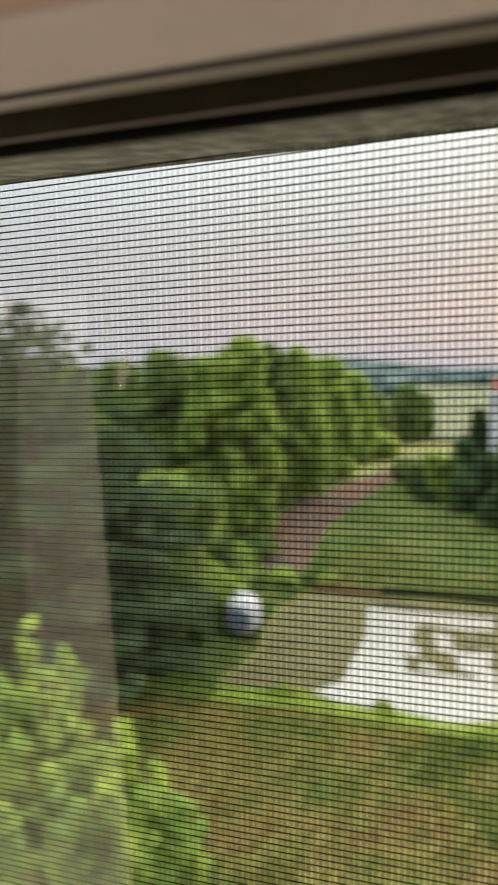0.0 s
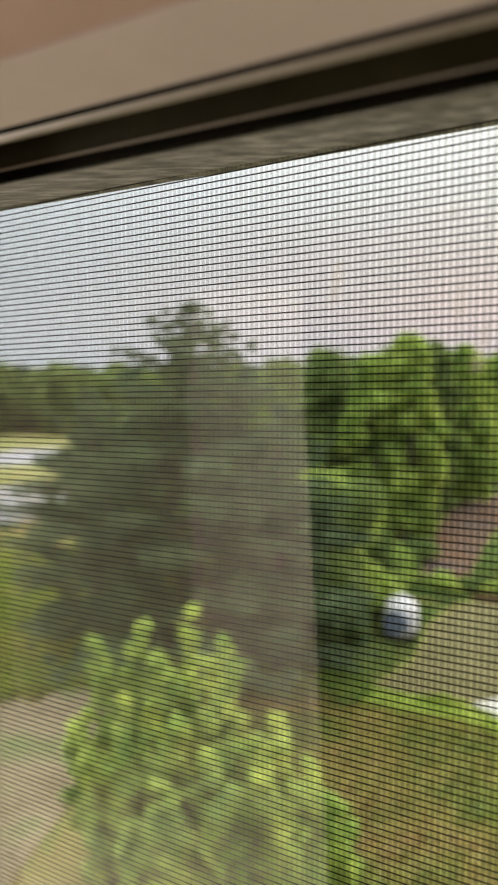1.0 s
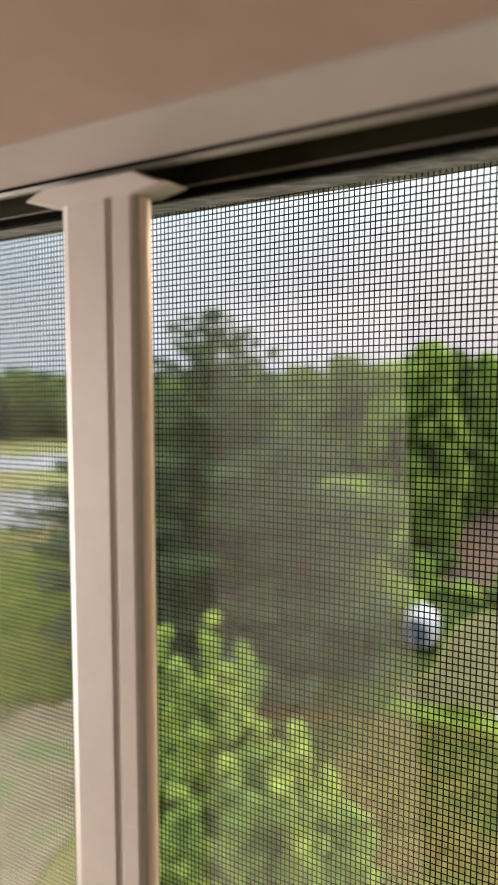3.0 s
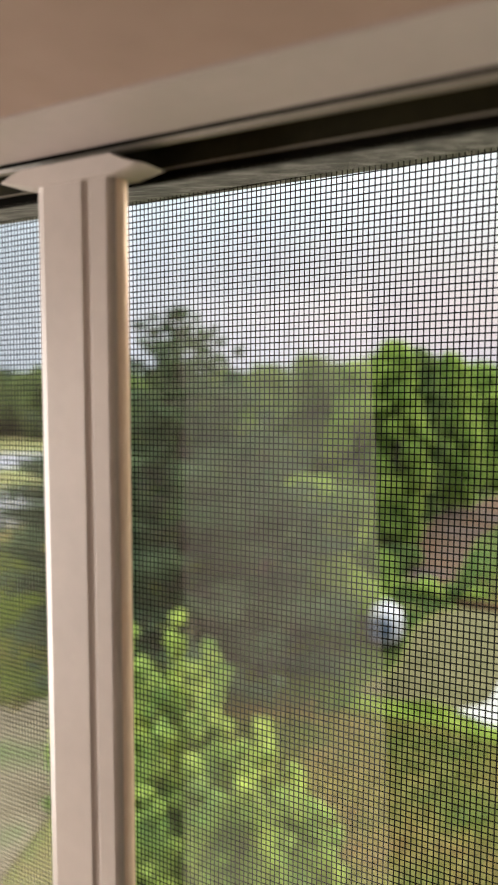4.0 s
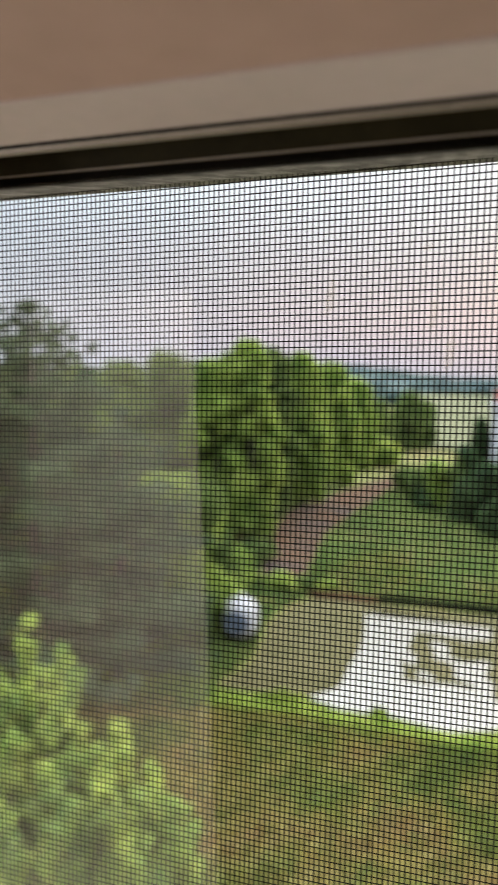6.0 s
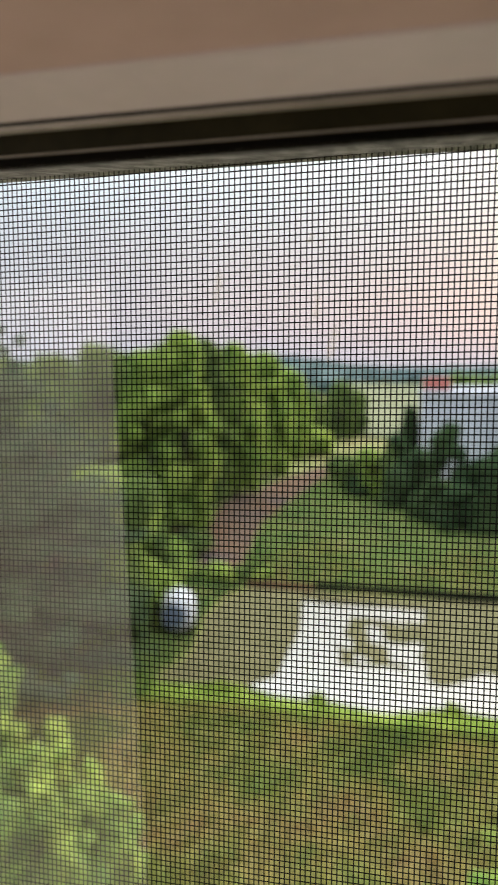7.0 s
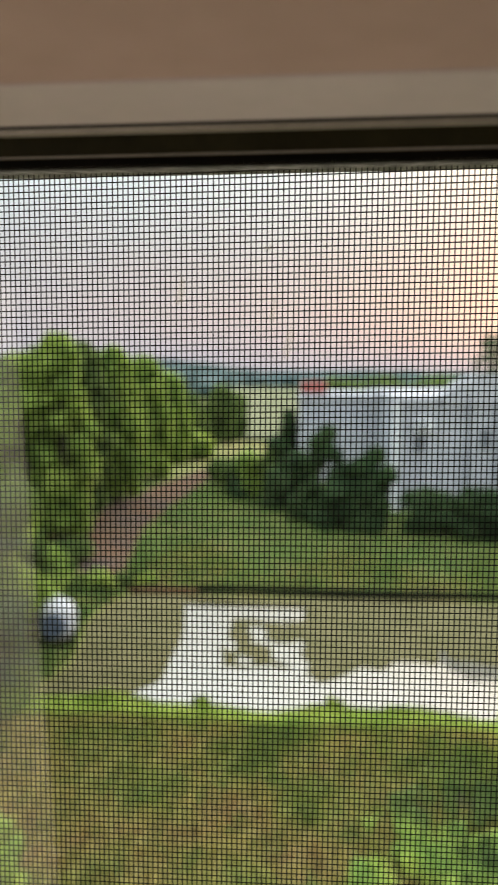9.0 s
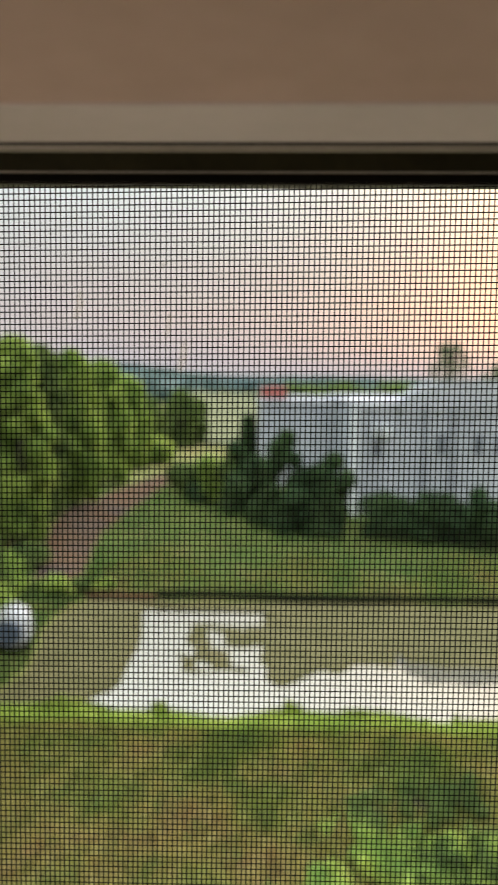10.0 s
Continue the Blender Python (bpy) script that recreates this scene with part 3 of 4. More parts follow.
def build_screen():
    pitch_x, pitch_z, w = 0.00140, 0.00163, 0.000166
    verts, faces = [], []

    def wire(a, b, n1, n2):
        o = len(verts)
        for p in (a, b):
            for s, t in ((1, 0), (0, 1), (-1, 0), (0, -1)):
                verts.append((p[0] + n1[0] * s * w, p[1] + (n1[1] * s + n2[1] * t) * w, p[2] + n1[2] * s * w))
        for k in range(4):
            faces.append((o + k, o + (k + 1) % 4, o + 4 + (k + 1) % 4, o + 4 + k))
    rnd = random.Random(4)
    x = -0.26
    while x < 0.40:
        lean = 0.004 + rnd.uniform(-0.0002, 0.0002)
        wire((x + rnd.gauss(0, 0.00003), 0, Z0 - 0.34), (x + lean * 0.35, 0, Z0 + 0.0005), (1, 0, 0), (0, 1, 0))
        x += pitch_x
    z = Z0 - 0.34
    while z < Z0 + 0.004:
        dz = rnd.gauss(0, 0.00003)
        wire((-0.26, 0.0002, z + dz - 0.0052), (0.40, 0.0002, z + dz + 0.0063), (0, 0, 1), (0, 1, 0))
        z += pitch_z
    ob = mesh_part("insect_screen", verts, faces, M_WIRE)
    tagged(ob, "fine dark insect screen mesh stretched across the window", "insect screen", kind="stuff")


def build_dark_sheet():
    """A dark sheet added inside, behind the eye, in place of the viewer's dark reflection in the glass."""
    verts, faces = [], []
    n = 60
    for i in range(n + 1):
        y = -0.298 - 0.018 * math.sin(i * 0.9) - 0.010 * (math.sin(i * 2.3 + 1) - math.sin(1))
        for z in (Z0 - 1.9, Z0 + 0.30):
            verts.append((-0.0510 - 0.055 * (z - Z0) + 0.62 * i / n, y, z))
    for i in range(n):
        faces.append((2 * i, 2 * i + 2, 2 * i + 3, 2 * i + 1))
    ob = mesh_part("curtain", verts, faces, M_DARK_SHEET, smooth=True)
    mod = ob.modifiers.new("thickness", 'SOLIDIFY')
    mod.thickness = 0.003
    tagged(ob, "dark brown sheet added behind the eye to darken the glass's reflection", "curtain")
    # the rod is added too, only to carry the sheet
    rod = mesh_part("curtain_rod", [], [], M_STEEL)
    v, f = [], []
    limb(v, f, (-0.75, -0.305, Z0 + 0.31), (0.75, -0.305, Z0 + 0.31), 0.010, 0.010, 10)
    rod.data.from_pydata(v, [], f)
    tagged(rod, "thin steel rod added above the dark sheet", "curtain rod")


build_room()
build_window()
build_screen()


# ---------------------------------------------------------------- plants
def leaf_cloud(rng, centres, radii, count, size, squash=1.0, shell=0.55, slim=0.6, droop=0.0):
    """Bent leaf quads in clumps: returns verts and faces."""
    centres, radii = np.array(centres, float), np.array(radii, float)
    pick = rng.choice(len(centres), count, p=radii ** 2 / (radii ** 2).sum())
    d = rng.normal(size=(count, 3))
    d /= np.linalg.norm(d, axis=1)[:, None]
    rad = radii[pick] * (shell + (1 - shell) * rng.random(count)) * (1 + 0.16 * rng.normal(size=count))
    p = centres[pick] + d * rad[:, None] * np.array([1, 1, squash])
    n = d + 0.8 * rng.normal(size=(count, 3))
    n /= np.linalg.norm(n, axis=1)[:, None]
    u = np.cross(n, rng.normal(size=(count, 3)))
    u /= np.linalg.norm(u, axis=1)[:, None]
    u[:, 2] -= droop
    v = np.cross(n, u)
    s = size * (0.55 + 0.9 * rng.random(count))[:, None]
    a, b = p - u * s, p + u * s
    c, e = p + v * s * slim + n * s * 0.2, p - v * s * slim + n * s * 0.2
    verts = np.stack([a, e, b, c], 1).reshape(-1, 3)
    idx = np.arange(count)[:, None] * 4
    faces = np.concatenate([idx + [0, 1, 2], idx + [0, 2, 3]], 1).reshape(-1, 3)
    return verts.tolist(), faces.tolist()


def limb(verts, faces, a, b, ra, rb, sides=6):
    a, b = Vector(a), Vector(b)
    d = (b - a).normalized()
    u = d.orthogonal().normalized()
    v = d.cross(u)
    o = len(verts)
    for p, r in ((a, ra), (b, rb)):
        for k in range(sides):
            t = 2 * math.pi * k / sides
            q = p + (u * math.cos(t) + v * math.sin(t)) * r
            verts.append(tuple(q))
    for k in range(sides):
        faces.append((o + k, o + (k + 1) % sides, o + sides + (k + 1) % sides, o + sides + k))


def broad_tree(x, y, top, spread, leaves, size, mat, seed, label, name="tree", group="trees by the path", low=0.08):
    """A leafy tree whose crown reaches z = top."""
    rng = np.random.default_rng(seed)
    g = ground_z(x, y) - 0.05
    hgt = top - g
    ob = empty(name, (x, y, g))
    tagged(ob, label, "tree", group)
    tv, tf = [], []
    r0 = 0.02 * hgt + 0.03
    limb(tv, tf, (0, 0, 0), (0.02 * hgt, 0, 0.45 * hgt), r0, r0 * 0.65, 8)
    limb(tv, tf, (0.02 * hgt, 0, 0.45 * hgt), (0, 0.02 * hgt, 0.9 * hgt), r0 * 0.65, r0 * 0.15, 8)
    cs, rs = [], []
    k = 42
    for i in range(k):
        t = (i + 0.5) / k
        z = hgt * (low + (0.97 - low) * t)
        prof = spread * (0.55 + 0.45 * math.sin(math.pi * min(1, t * 0.9 + 0.15))) * (1 if t < 0.75 else 1 - 0.55 * (t - 0.75) / 0.25)
        a = i * 2.4 + rng.uniform(-0.4, 0.4)
        q = prof * (0.45 + 0.3 * rng.random())
        r = spread * rng.uniform(0.20, 0.42)
        z = min(z, hgt - r * 0.85)
        z = max(z, r * 0.7)
        cs.append((q * math.cos(a), q * math.sin(a), z))
        rs.append(r)
        if i % 2 == 0:
            limb(tv, tf, (0, 0, z * 0.75), cs[-1], r0 * 0.3, r0 * 0.08, 5)
    mesh_part("trunk", tv, tf, M_BARK, ob, smooth=True)
    v, f = leaf_cloud(rng, cs, rs, leaves, size)
    mesh_part("crown", v, f, mat, ob)
    return ob


def pine(x, y, top, spread, seed, label, leaves=36000):
    rng = np.random.default_rng(seed)
    g = ground_z(x, y) - 0.05
    hgt = top - g
    ob = empty("pine_tree", (x, y, g))
    tagged(ob, label, "pine tree")
    tv, tf, cs, rs = [], [], [], []
    limb(tv, tf, (0, 0, 0), (0.1, 0, hgt * 0.5), 0.17, 0.11, 8)
    limb(tv, tf, (0.1, 0, hgt * 0.5), (0.05, 0, hgt * 0.99), 0.11, 0.012, 8)
    depth = 0.28
    while depth < hgt * 0.94:
        z = hgt - depth
        reach = min(spread, 0.08 + 0.78 * depth) * rng.uniform(0.75, 1.1)
        n = 4 if depth < 1.9 else 7
        turn = rng.random() * 6.28
        for k in range(n):
            a = turn + 2 * math.pi * (k + rng.uniform(-0.3, 0.3)) / n
            rr = reach * (rng.uniform(0.45, 1.15) if depth < 2.2 else rng.uniform(0.6, 1.1))
            lift = rng.uniform(0.45, 0.95) if depth < 2.2 else rng.uniform(0.0, 0.4)
            e = Vector((rr * math.cos(a), rr * math.sin(a), z + rr * lift - 0.10 * rr * rr * 0.25))
            root = Vector((0.07, 0, z))
            limb(tv, tf, tuple(root), tuple(e), 0.012 + 0.010 * rr, 0.006, 4)
            m = max(2, int(rr / 0.34))
            for j in range(m):
                t = (j + 1) / m
                if t < 0.35 and depth > 2.0:
                    continue
                c = root.lerp(e, t)
                for side in (-1, 0, 1) if rr > 0.7 and t < 0.98 else (0,):
                    w = side * rng.uniform(0.18, 0.42) * min(1, rr * 0.5)
                    q = c + Vector((-math.sin(a) * w, math.cos(a) * w, abs(w) * 0.3 + rng.normal() * 0.05))
                    if side:
                        limb(tv, tf, tuple(c), tuple(q), 0.008, 0.004, 3)
                    # the shaded lower boughs have lost part of their needles
                    if depth < 3.0 or rng.random() < 0.72:
                        cs.append(tuple(q))
                        rs.append(rng.uniform(0.12, 0.19) if depth < 2.2 else rng.uniform(0.13, 0.24))
        depth += rng.uniform(0.40, 0.52) if depth < 2.2 else rng.uniform(0.34, 0.46)
    cs += [(0.05, 0, hgt - 0.08), (0.05, 0, hgt - 0.25)]
    rs += [0.10, 0.13]
    mesh_part("trunk", tv, tf, M_BARK, ob, smooth=True)
    v, f = leaf_cloud(rng, cs, rs, int(leaves * 1.4), 0.12, squash=0.8, shell=0.05, slim=0.2)
    mesh_part("crown", v, f, M_PINE, ob)


def sapling(x, y, top, spread, seed, label):
    rng = np.random.default_rng(seed)
    g = ground_z(x, y) - 0.05
    hgt = top - g
    ob = empty("sapling", (x, y, g))
    tagged(ob, label, "sapling", "young trees below the window")
    tv, tf, cs, rs = [], [], [], []
    for s in range(5):
        a = s * 1.26 + rng.random()
        lean = spread * (0.25 + 0.5 * rng.random())
        hh = hgt * (1.0 if s == 0 else rng.uniform(0.6, 0.92))
        if s == 0:
            lean = 0.1
        tipv = Vector((lean * math.cos(a), lean * math.sin(a), hh))
        limb(tv, tf, (0.05 * math.cos(a), 0.05 * math.sin(a), 0), tuple(tipv * 0.5), 0.035, 0.022, 5)
        limb(tv, tf, tuple(tipv * 0.5), tuple(tipv), 0.022, 0.005, 5)
        for j in range(16):
            t = 0.22 + 0.78 * (j + rng.random()) / 16
            base = tipv * t
            b = rng.random() * 6.28
            q = (1.05 - t) * spread * 0.62 + 0.08
            e = base + Vector((q * math.cos(b), q * math.sin(b), q * 0.8))
            limb(tv, tf, tuple(base), tuple(e), 0.010, 0.003, 4)
            for w in (0.45, 0.75, 1.0):
                c = base.lerp(e, w)
                cs.append(tuple(c))
                rs.append(0.07 + 0.07 * rng.random())
        cs.append(tuple(tipv))
        rs.append(0.12)
    mesh_part("trunk", tv, tf, M_BARK, ob, smooth=True)
    v, f = leaf_cloud(rng, cs, rs, 9000, 0.056, shell=0.2, slim=0.5)
    mesh_part("crown", v, f, M_SAPLING, ob)


def bush(x, y, wide, high, leaves, size, mat, seed, label, name="bush", group=""):
    rng = np.random.default_rng(seed)
    ob = empty(name, (x, y, ground_z(x, y) - 0.05))
    tagged(ob, label, "bush", group)
    cs, rs, tv, tf = [], [], [], []
    for i in range(12):
        a = rng.random() * 6.28
        q = wide * 0.5 * math.sqrt(rng.random()) * 0.8
        r = min(wide, high) * rng.uniform(0.22, 0.34)
        z = rng.uniform(r * 0.8, max(r * 0.9, high - r))
        cs.append((q * math.cos(a), q * math.sin(a), z))
        rs.append(r)
        limb(tv, tf, (0, 0, 0), cs[-1], 0.03, 0.01, 4)
    mesh_part("stems", tv, tf, M_BARK, ob)
    v, f = leaf_cloud(rng, cs, rs, leaves, size)
    mesh_part("foliage", v, f, mat, ob)


E = Z0 - 0.05  # eye height


def z_at(el, d):
    return E + d * math.tan(radians(el))


build_dark_sheet()

# tall trees along the path
for i, (az, d, el, spread, n, mat) in enumerate([
        (-19.3, 38, 2.75, 1.95, 9000, M_TREE), (-21.9, 38, 1.3, 1.9, 7000, M_TREE), (-15.2, 47, 2.0, 2.1, 8000, M_TREE), (-13.0, 56, 1.2, 2.2, 6000, M_TREE),
        (-25.6, 40, 1.9, 2.3, 7000, M_TREE_MID), (-17.2, 43, 2.2, 1.3, 6000, M_TREE_MID), (-20.0, 45, 1.9, 2.5, 6000, M_TREE_MID),
        (-11.2, 66, 0.0, 2.4, 5000, M_TREE), (-9.6, 74, -1.6, 2.0, 4500, M_TREE_MID), (-7.3, 84, -1.0, 2.2, 4500, M_TREE_MID), (-29.0, 44, 1.0, 2.8, 6000, M_TREE_MID), (-23.4, 43, 1.2, 2.3, 6000, M_TREE_MID)]):
    x, y = polar(az, d)
    broad_tree(x, y, z_at(el, d), spread, int(n * 2.4), 0.14, mat, 10 + i, "tall bright green broad-leaved tree beside the earth path" if mat == M_TREE else "dark green broad-leaved tree behind the brighter ones")
# the belt of trees far left
for i in range(17):
    az = -31 - i * 1.45
    d = 105 + 18 * ((i * 7) % 5) / 5
    x, y = polar(az, d)
    broad_tree(x, y, z_at(0.5 + 0.35 * math.sin(i * 2.1), d), 4.5, 3500, 0.42, M_TREE_MID if i % 3 else M_TREE_DARK, 60 + i, "distant green tree in a belt beyond the road", group="tree belt beyond the road")

x, y = polar(-35.7, 19)
pine(x, y, z_at(5.4, 19), 4.3, 5, "grey-green pine tree with open ragged crown")
x, y = polar(-29.3, 21.0)
pine(x, y, z_at(-2.5, 21.0), 2.7, 6, "lower grey-green pine beside the tall one", 17000)
x, y = polar(-43.5, 23)
pine(x, y, z_at(-1.0, 23), 3.0, 7, "bushy grey-green pine behind the saplings", 17000)
for i, (az, d, el, spread) in enumerate([(-40.0, 12.0, -19.0, 0.8), (-36.6, 11.6, -18.4, 0.75), (-33.3, 11.5, -22.0, 0.8), (-30.0, 11.2, -25.8, 0.8), (-27.0, 11.0, -29.0, 0.7), (-42.0, 10.8, -24.0, 0.7), (-35.3, 10.0, -28.5, 0.8), (-38.3, 11.0, -22.5, 0.8), (-31.8, 10.4, -27.5, 0.8), (-28.4, 10.4, -30.5, 0.7), (-24.8, 11.0, -31.5, 0.6), (-39.0, 9.6, -30.0, 0.8), (-43.6, 12.2, -20.2, 0.7), (-33.8, 12.4, -20.0, 0.5)]):
    x, y = polar(az, d)
    sapling(x, y, z_at(el, d), spread, 100 + i, "young tree with fresh yellow-green leaves below the window")

for i, (az, d, el, sp) in enumerate([(-34.0, 30, -2.2, 2.4), (-38.2, 31, -2.6, 2.4), (-31.2, 29, -2.4, 2.0), (-41.6, 32, -2.8, 2.2)]):
    x, y = polar(az, d)
    broad_tree(x, y, z_at(el, d), sp, 11000, 0.13, M_TREE_MID, 90 + i, "dull green bushy tree behind the pines", group="trees behind the pines")

# shrubs and hedge in front of the building
for i, (az, d, wide, el, mat) in enumerate([(0.5, 40.0, 1.5, -3.3, M_TREE_DARK), (5.0, 39.3, 1.4, -4.1, M_TREE_DARK), (-2.6, 46, 1.6, -4.6, M_TREE_DARK), (-1.2, 43, 1.8, -5.9, M_TREE_DARK), (2.4, 39.6, 1.5, -5.6, M_TREE_DARK), (3.9, 39.0, 1.4, -6.2, M_TREE_DARK),
                                           (-4.6, 47, 1.7, -5.8, M_TREE), (-6.2, 50, 1.7, -6.3, M_TREE_MID), (-7.4, 54, 1.5, -6.4, M_TREE_MID), (-3.6, 46, 1.2, -5.4, M_TREE_MID), (-3.2, 44, 1.8, -7.4, M_TREE_DARK), (1.4, 38.8, 1.6, -8.2, M_TREE_DARK), (4.5, 38.5, 1.3, -8.0, M_TREE_DARK), (-5.4, 47, 1.8, -8.0, M_TREE_DARK), (-0.4, 40.5, 1.6, -8.4, M_TREE_DARK), (3.0, 38.5, 1.4, -8.6, M_TREE_DARK)]):
    x, y = polar(az, d)
    bush(x, y, wide, z_at(el, d) - ground_z(x, y), 5200, 0.14, mat, 200 + i, "dark green rounded shrub in front of the pale building", group="shrubs by the building")
for i in range(12):
    d = 38.6 - 0.12 * i
    x, y = polar(7.9 + i * 1.1, d)
    bush(x, y, 1.6, z_at(-8.6 + 0.12 * i + 0.35 * math.sin(i * 1.9), d) - ground_z(x, y), 2000, 0.11, M_TREE_DARK, 230 + i, "clipped dark hedge plant along the building", name="hedge_plant", group="hedge along the building")


# ---------------------------------------------------------------- grass
def tufts(name, label, mat, count, az, dist, tall, seed, keep=None):
    rng = np.random.default_rng(seed)
    a = np.radians(rng.uniform(az[0], az[1], count))
    d = np.sqrt(rng.uniform(dist[0] ** 2, dist[1] ** 2, count))
    x, y = d * np.sin(a), d * np.cos(a)
    ok = pond_inside(x, y) < -0.1
    if keep:
        ok &= keep(x, y)
    x, y = x[ok], y[ok]
    n = len(x)
    z = height(x, y) - 0.02
    b = rng.uniform(0, 6.28, n)
    s = tall * rng.uniform(0.5, 1.3, n)
    lx, ly = rng.normal(size=n) * s * 0.35, rng.normal(size=n) * s * 0.35
    w = 0.012 + 0.07 * s
    p0 = np.stack([x - np.cos(b) * w, y - np.sin(b) * w, z], 1)
    p1 = np.stack([x + np.cos(b) * w, y + np.sin(b) * w, z], 1)
    p2 = np.stack([x + lx, y + ly, z + s], 1)
    v = np.stack([p0, p1, p2], 1).reshape(-1, 3)
    f = np.arange(3 * n).reshape(-1, 3)
    tagged(mesh_part(name, v.tolist(), f.tolist(), mat), label, "grass", kind="stuff")


tufts("grass", "rough olive and straw-coloured grass on the near bank", M_GRASS, 60000, (-56, 24), (8.5, 20.5), 0.20, 1, lambda x, y: ((y < 17.7) | (x < -10)) & ((np.arctan2(x, y) > radians(-43.5)) | (np.hypot(x, y) > 19.6 + 1.2 * np.sin(x * 1.7) + 0.9 * np.sin(x * 4.1 + y * 3))))
tufts("grass", "lush bright green grass along the water's edge", M_GRASS_BRIGHT, 70000, (-34, 24), (17.2, 23), 0.13, 2, lambda x, y: (y < 19.5) & (y > 17.7))
tufts("grass", "dark green meadow between pond and building", M_MEADOW, 50000, (-17, 22), (28, 54), 0.30, 3, lambda x, y: (y > 29.3) & off_path(x, y))
tufts("grass", "yellowish green grass on the far bank", M_GRASS, 16000, (-17, 22), (28, 37), 0.26, 6, lambda x, y: (y > 29.3) & off_path(x, y) & (y < 33 + 2.5 * np.sin(x * 0.9)))
tufts("grass", "thinning fresh grass above the dry bank", M_GRASS_BRIGHT, 13000, (-30, 24), (14.5, 19), 0.14, 7, lambda x, y: (x > -5) & (y < 17.8) & (y > 17.3 - 1.1 * (np.sin(x * 0.7 + 1) + np.sin(x * 1.9)) * 0.6 - 0.12 * (x + 4)))
tufts("grass", "fresh green lawn beyond the bare earth", M_GRASS_BRIGHT, 60000, (-60, -37), (20.0, 38), 0.17, 8)
tufts("grass", "green grass round the end of the pond", M_MEADOW, 34000, (-33, -13), (18.5, 37), 0.24, 5, lambda x, y: off_path(x, y) & (x < -7.4) | (y > 29.3) & off_path(x, y))
tufts("grass", "green lawn beside the road", M_GRASS, 50000, (-60, -25), (22, 60), 0.22, 4)


tufts("weed_tufts", "darker green weed tufts scattered over the near bank", M_TREE_MID, 16000, (-30, 24), (9, 17.6), 0.20, 11, lambda x, y: np.sin(x * 2.3 + 0.4) * np.sin(y * 2.9 + x) + 0.6 * np.sin(x * 5.7 - y * 3.1) > 0.62)
tufts("tall_weeds", "tall fresh green weeds on the near bank", M_SAPLING, 3600, (4.5, 19), (10.8, 13.6), 0.42, 9, lambda x, y: np.sin(x * 3.1 + 1.0) * np.sin(y * 2.6) + 0.5 * np.sin(x * 7.3 + y) > 0.25)


# ---------------------------------------------------------------- the pale building
def build_building():
    b = empty("building", (0, 0, 0))
    tagged(b, "long pale grey flat-roofed building behind a dark hedge", "building")

    def wing(x0, x1, y0, y1, top, n):
        zb = 0.4
        step = (x1 - x0) / n
        for i in range(n):
            part("panel", box(x0 + i * step + 0.015, x0 + (i + 1) * step - 0.015, y0, y0 + 0.25, zb, top - 0.45), M_FACADE, b)
        part("wall", box(x0 + 0.02, x1 - 0.02, y0 + 0.25, y1, zb, top - 0.1), M_FACADE, b)
        part("roof_trim", box(x0 - 0.1, x1 + 0.1, y0 - 0.15, y1 + 0.1, top - 0.45, top), M_ROOFTRIM, b, "pale roof edge")
    wing(-1.25, 4.6, 55, 68, z_at(-1.6, 55), 6)
    wing(4.62, 7.1, 43.4, 66, z_at(-1.75, 43.4), 3)
    wing(7.14, 24.0, 43.4, 68, z_at(-1.75, 43.4), 16)
    # the raised attic of the right-hand wing, its end sloping up from the flat roof
    low, up = z_at(-1.75, 43.4), z_at(0.1, 43.4)
    bm = bmesh.new()
    front = [bm.verts.new((px, 43.3, pz)) for px, pz in ((7.2, low), (8.1, low + 0.85), (9.4, up - 0.12), (24.0, up), (24.0, low))]
    rear = [bm.verts.new((v.co.x, 45.2, v.co.z)) for v in front]
    bm.faces.new(front)
    bm.faces.new(rear[::-1])
    for k in range(5):
        bm.faces.new((front[k], rear[k], rear[(k + 1) % 5], front[(k + 1) % 5]))
    bmesh.ops.recalc_face_normals(bm, faces=bm.faces)
    part("attic", bm, M_ROOFTRIM, b, "pale raised attic with a sloping end")
    part("corner_post", box(4.50, 4.76, 43.2, 43.38, 0.4, 7.3), M_WHITE, b, "white corner post")
    for px in (8.6, 10.2, 13.9):
        part("drainpipe", box(px, px + 0.12, 43.18, 43.36, 0.4, 7.5), M_PANE, b, "grey drainpipe")
    for px, pz, w, hh in ((9.3, 4.6, 0.7, 1.3), (11.4, 4.6, 0.7, 1.3), (5.6, 4.4, 0.7, 1.1), (12.6, 4.6, 0.7, 1.3)):
        win = part("window", box(px, px + w, 43.33, 43.4, pz, pz + hh), M_ROOFTRIM, b)
        part("pane", box(px + 0.08, px + w - 0.08, 43.31, 43.33, pz + 0.08, pz + hh - 0.08), M_PANE, win)


build_building()
red = part("roof_housing", box(-1.15, 0.85, 57, 59, z_at(-1.6, 55), z_at(-0.6, 58), 0.05), M_RED)
tagged(red, "small red painted housing on the flat roof", "roof housing")


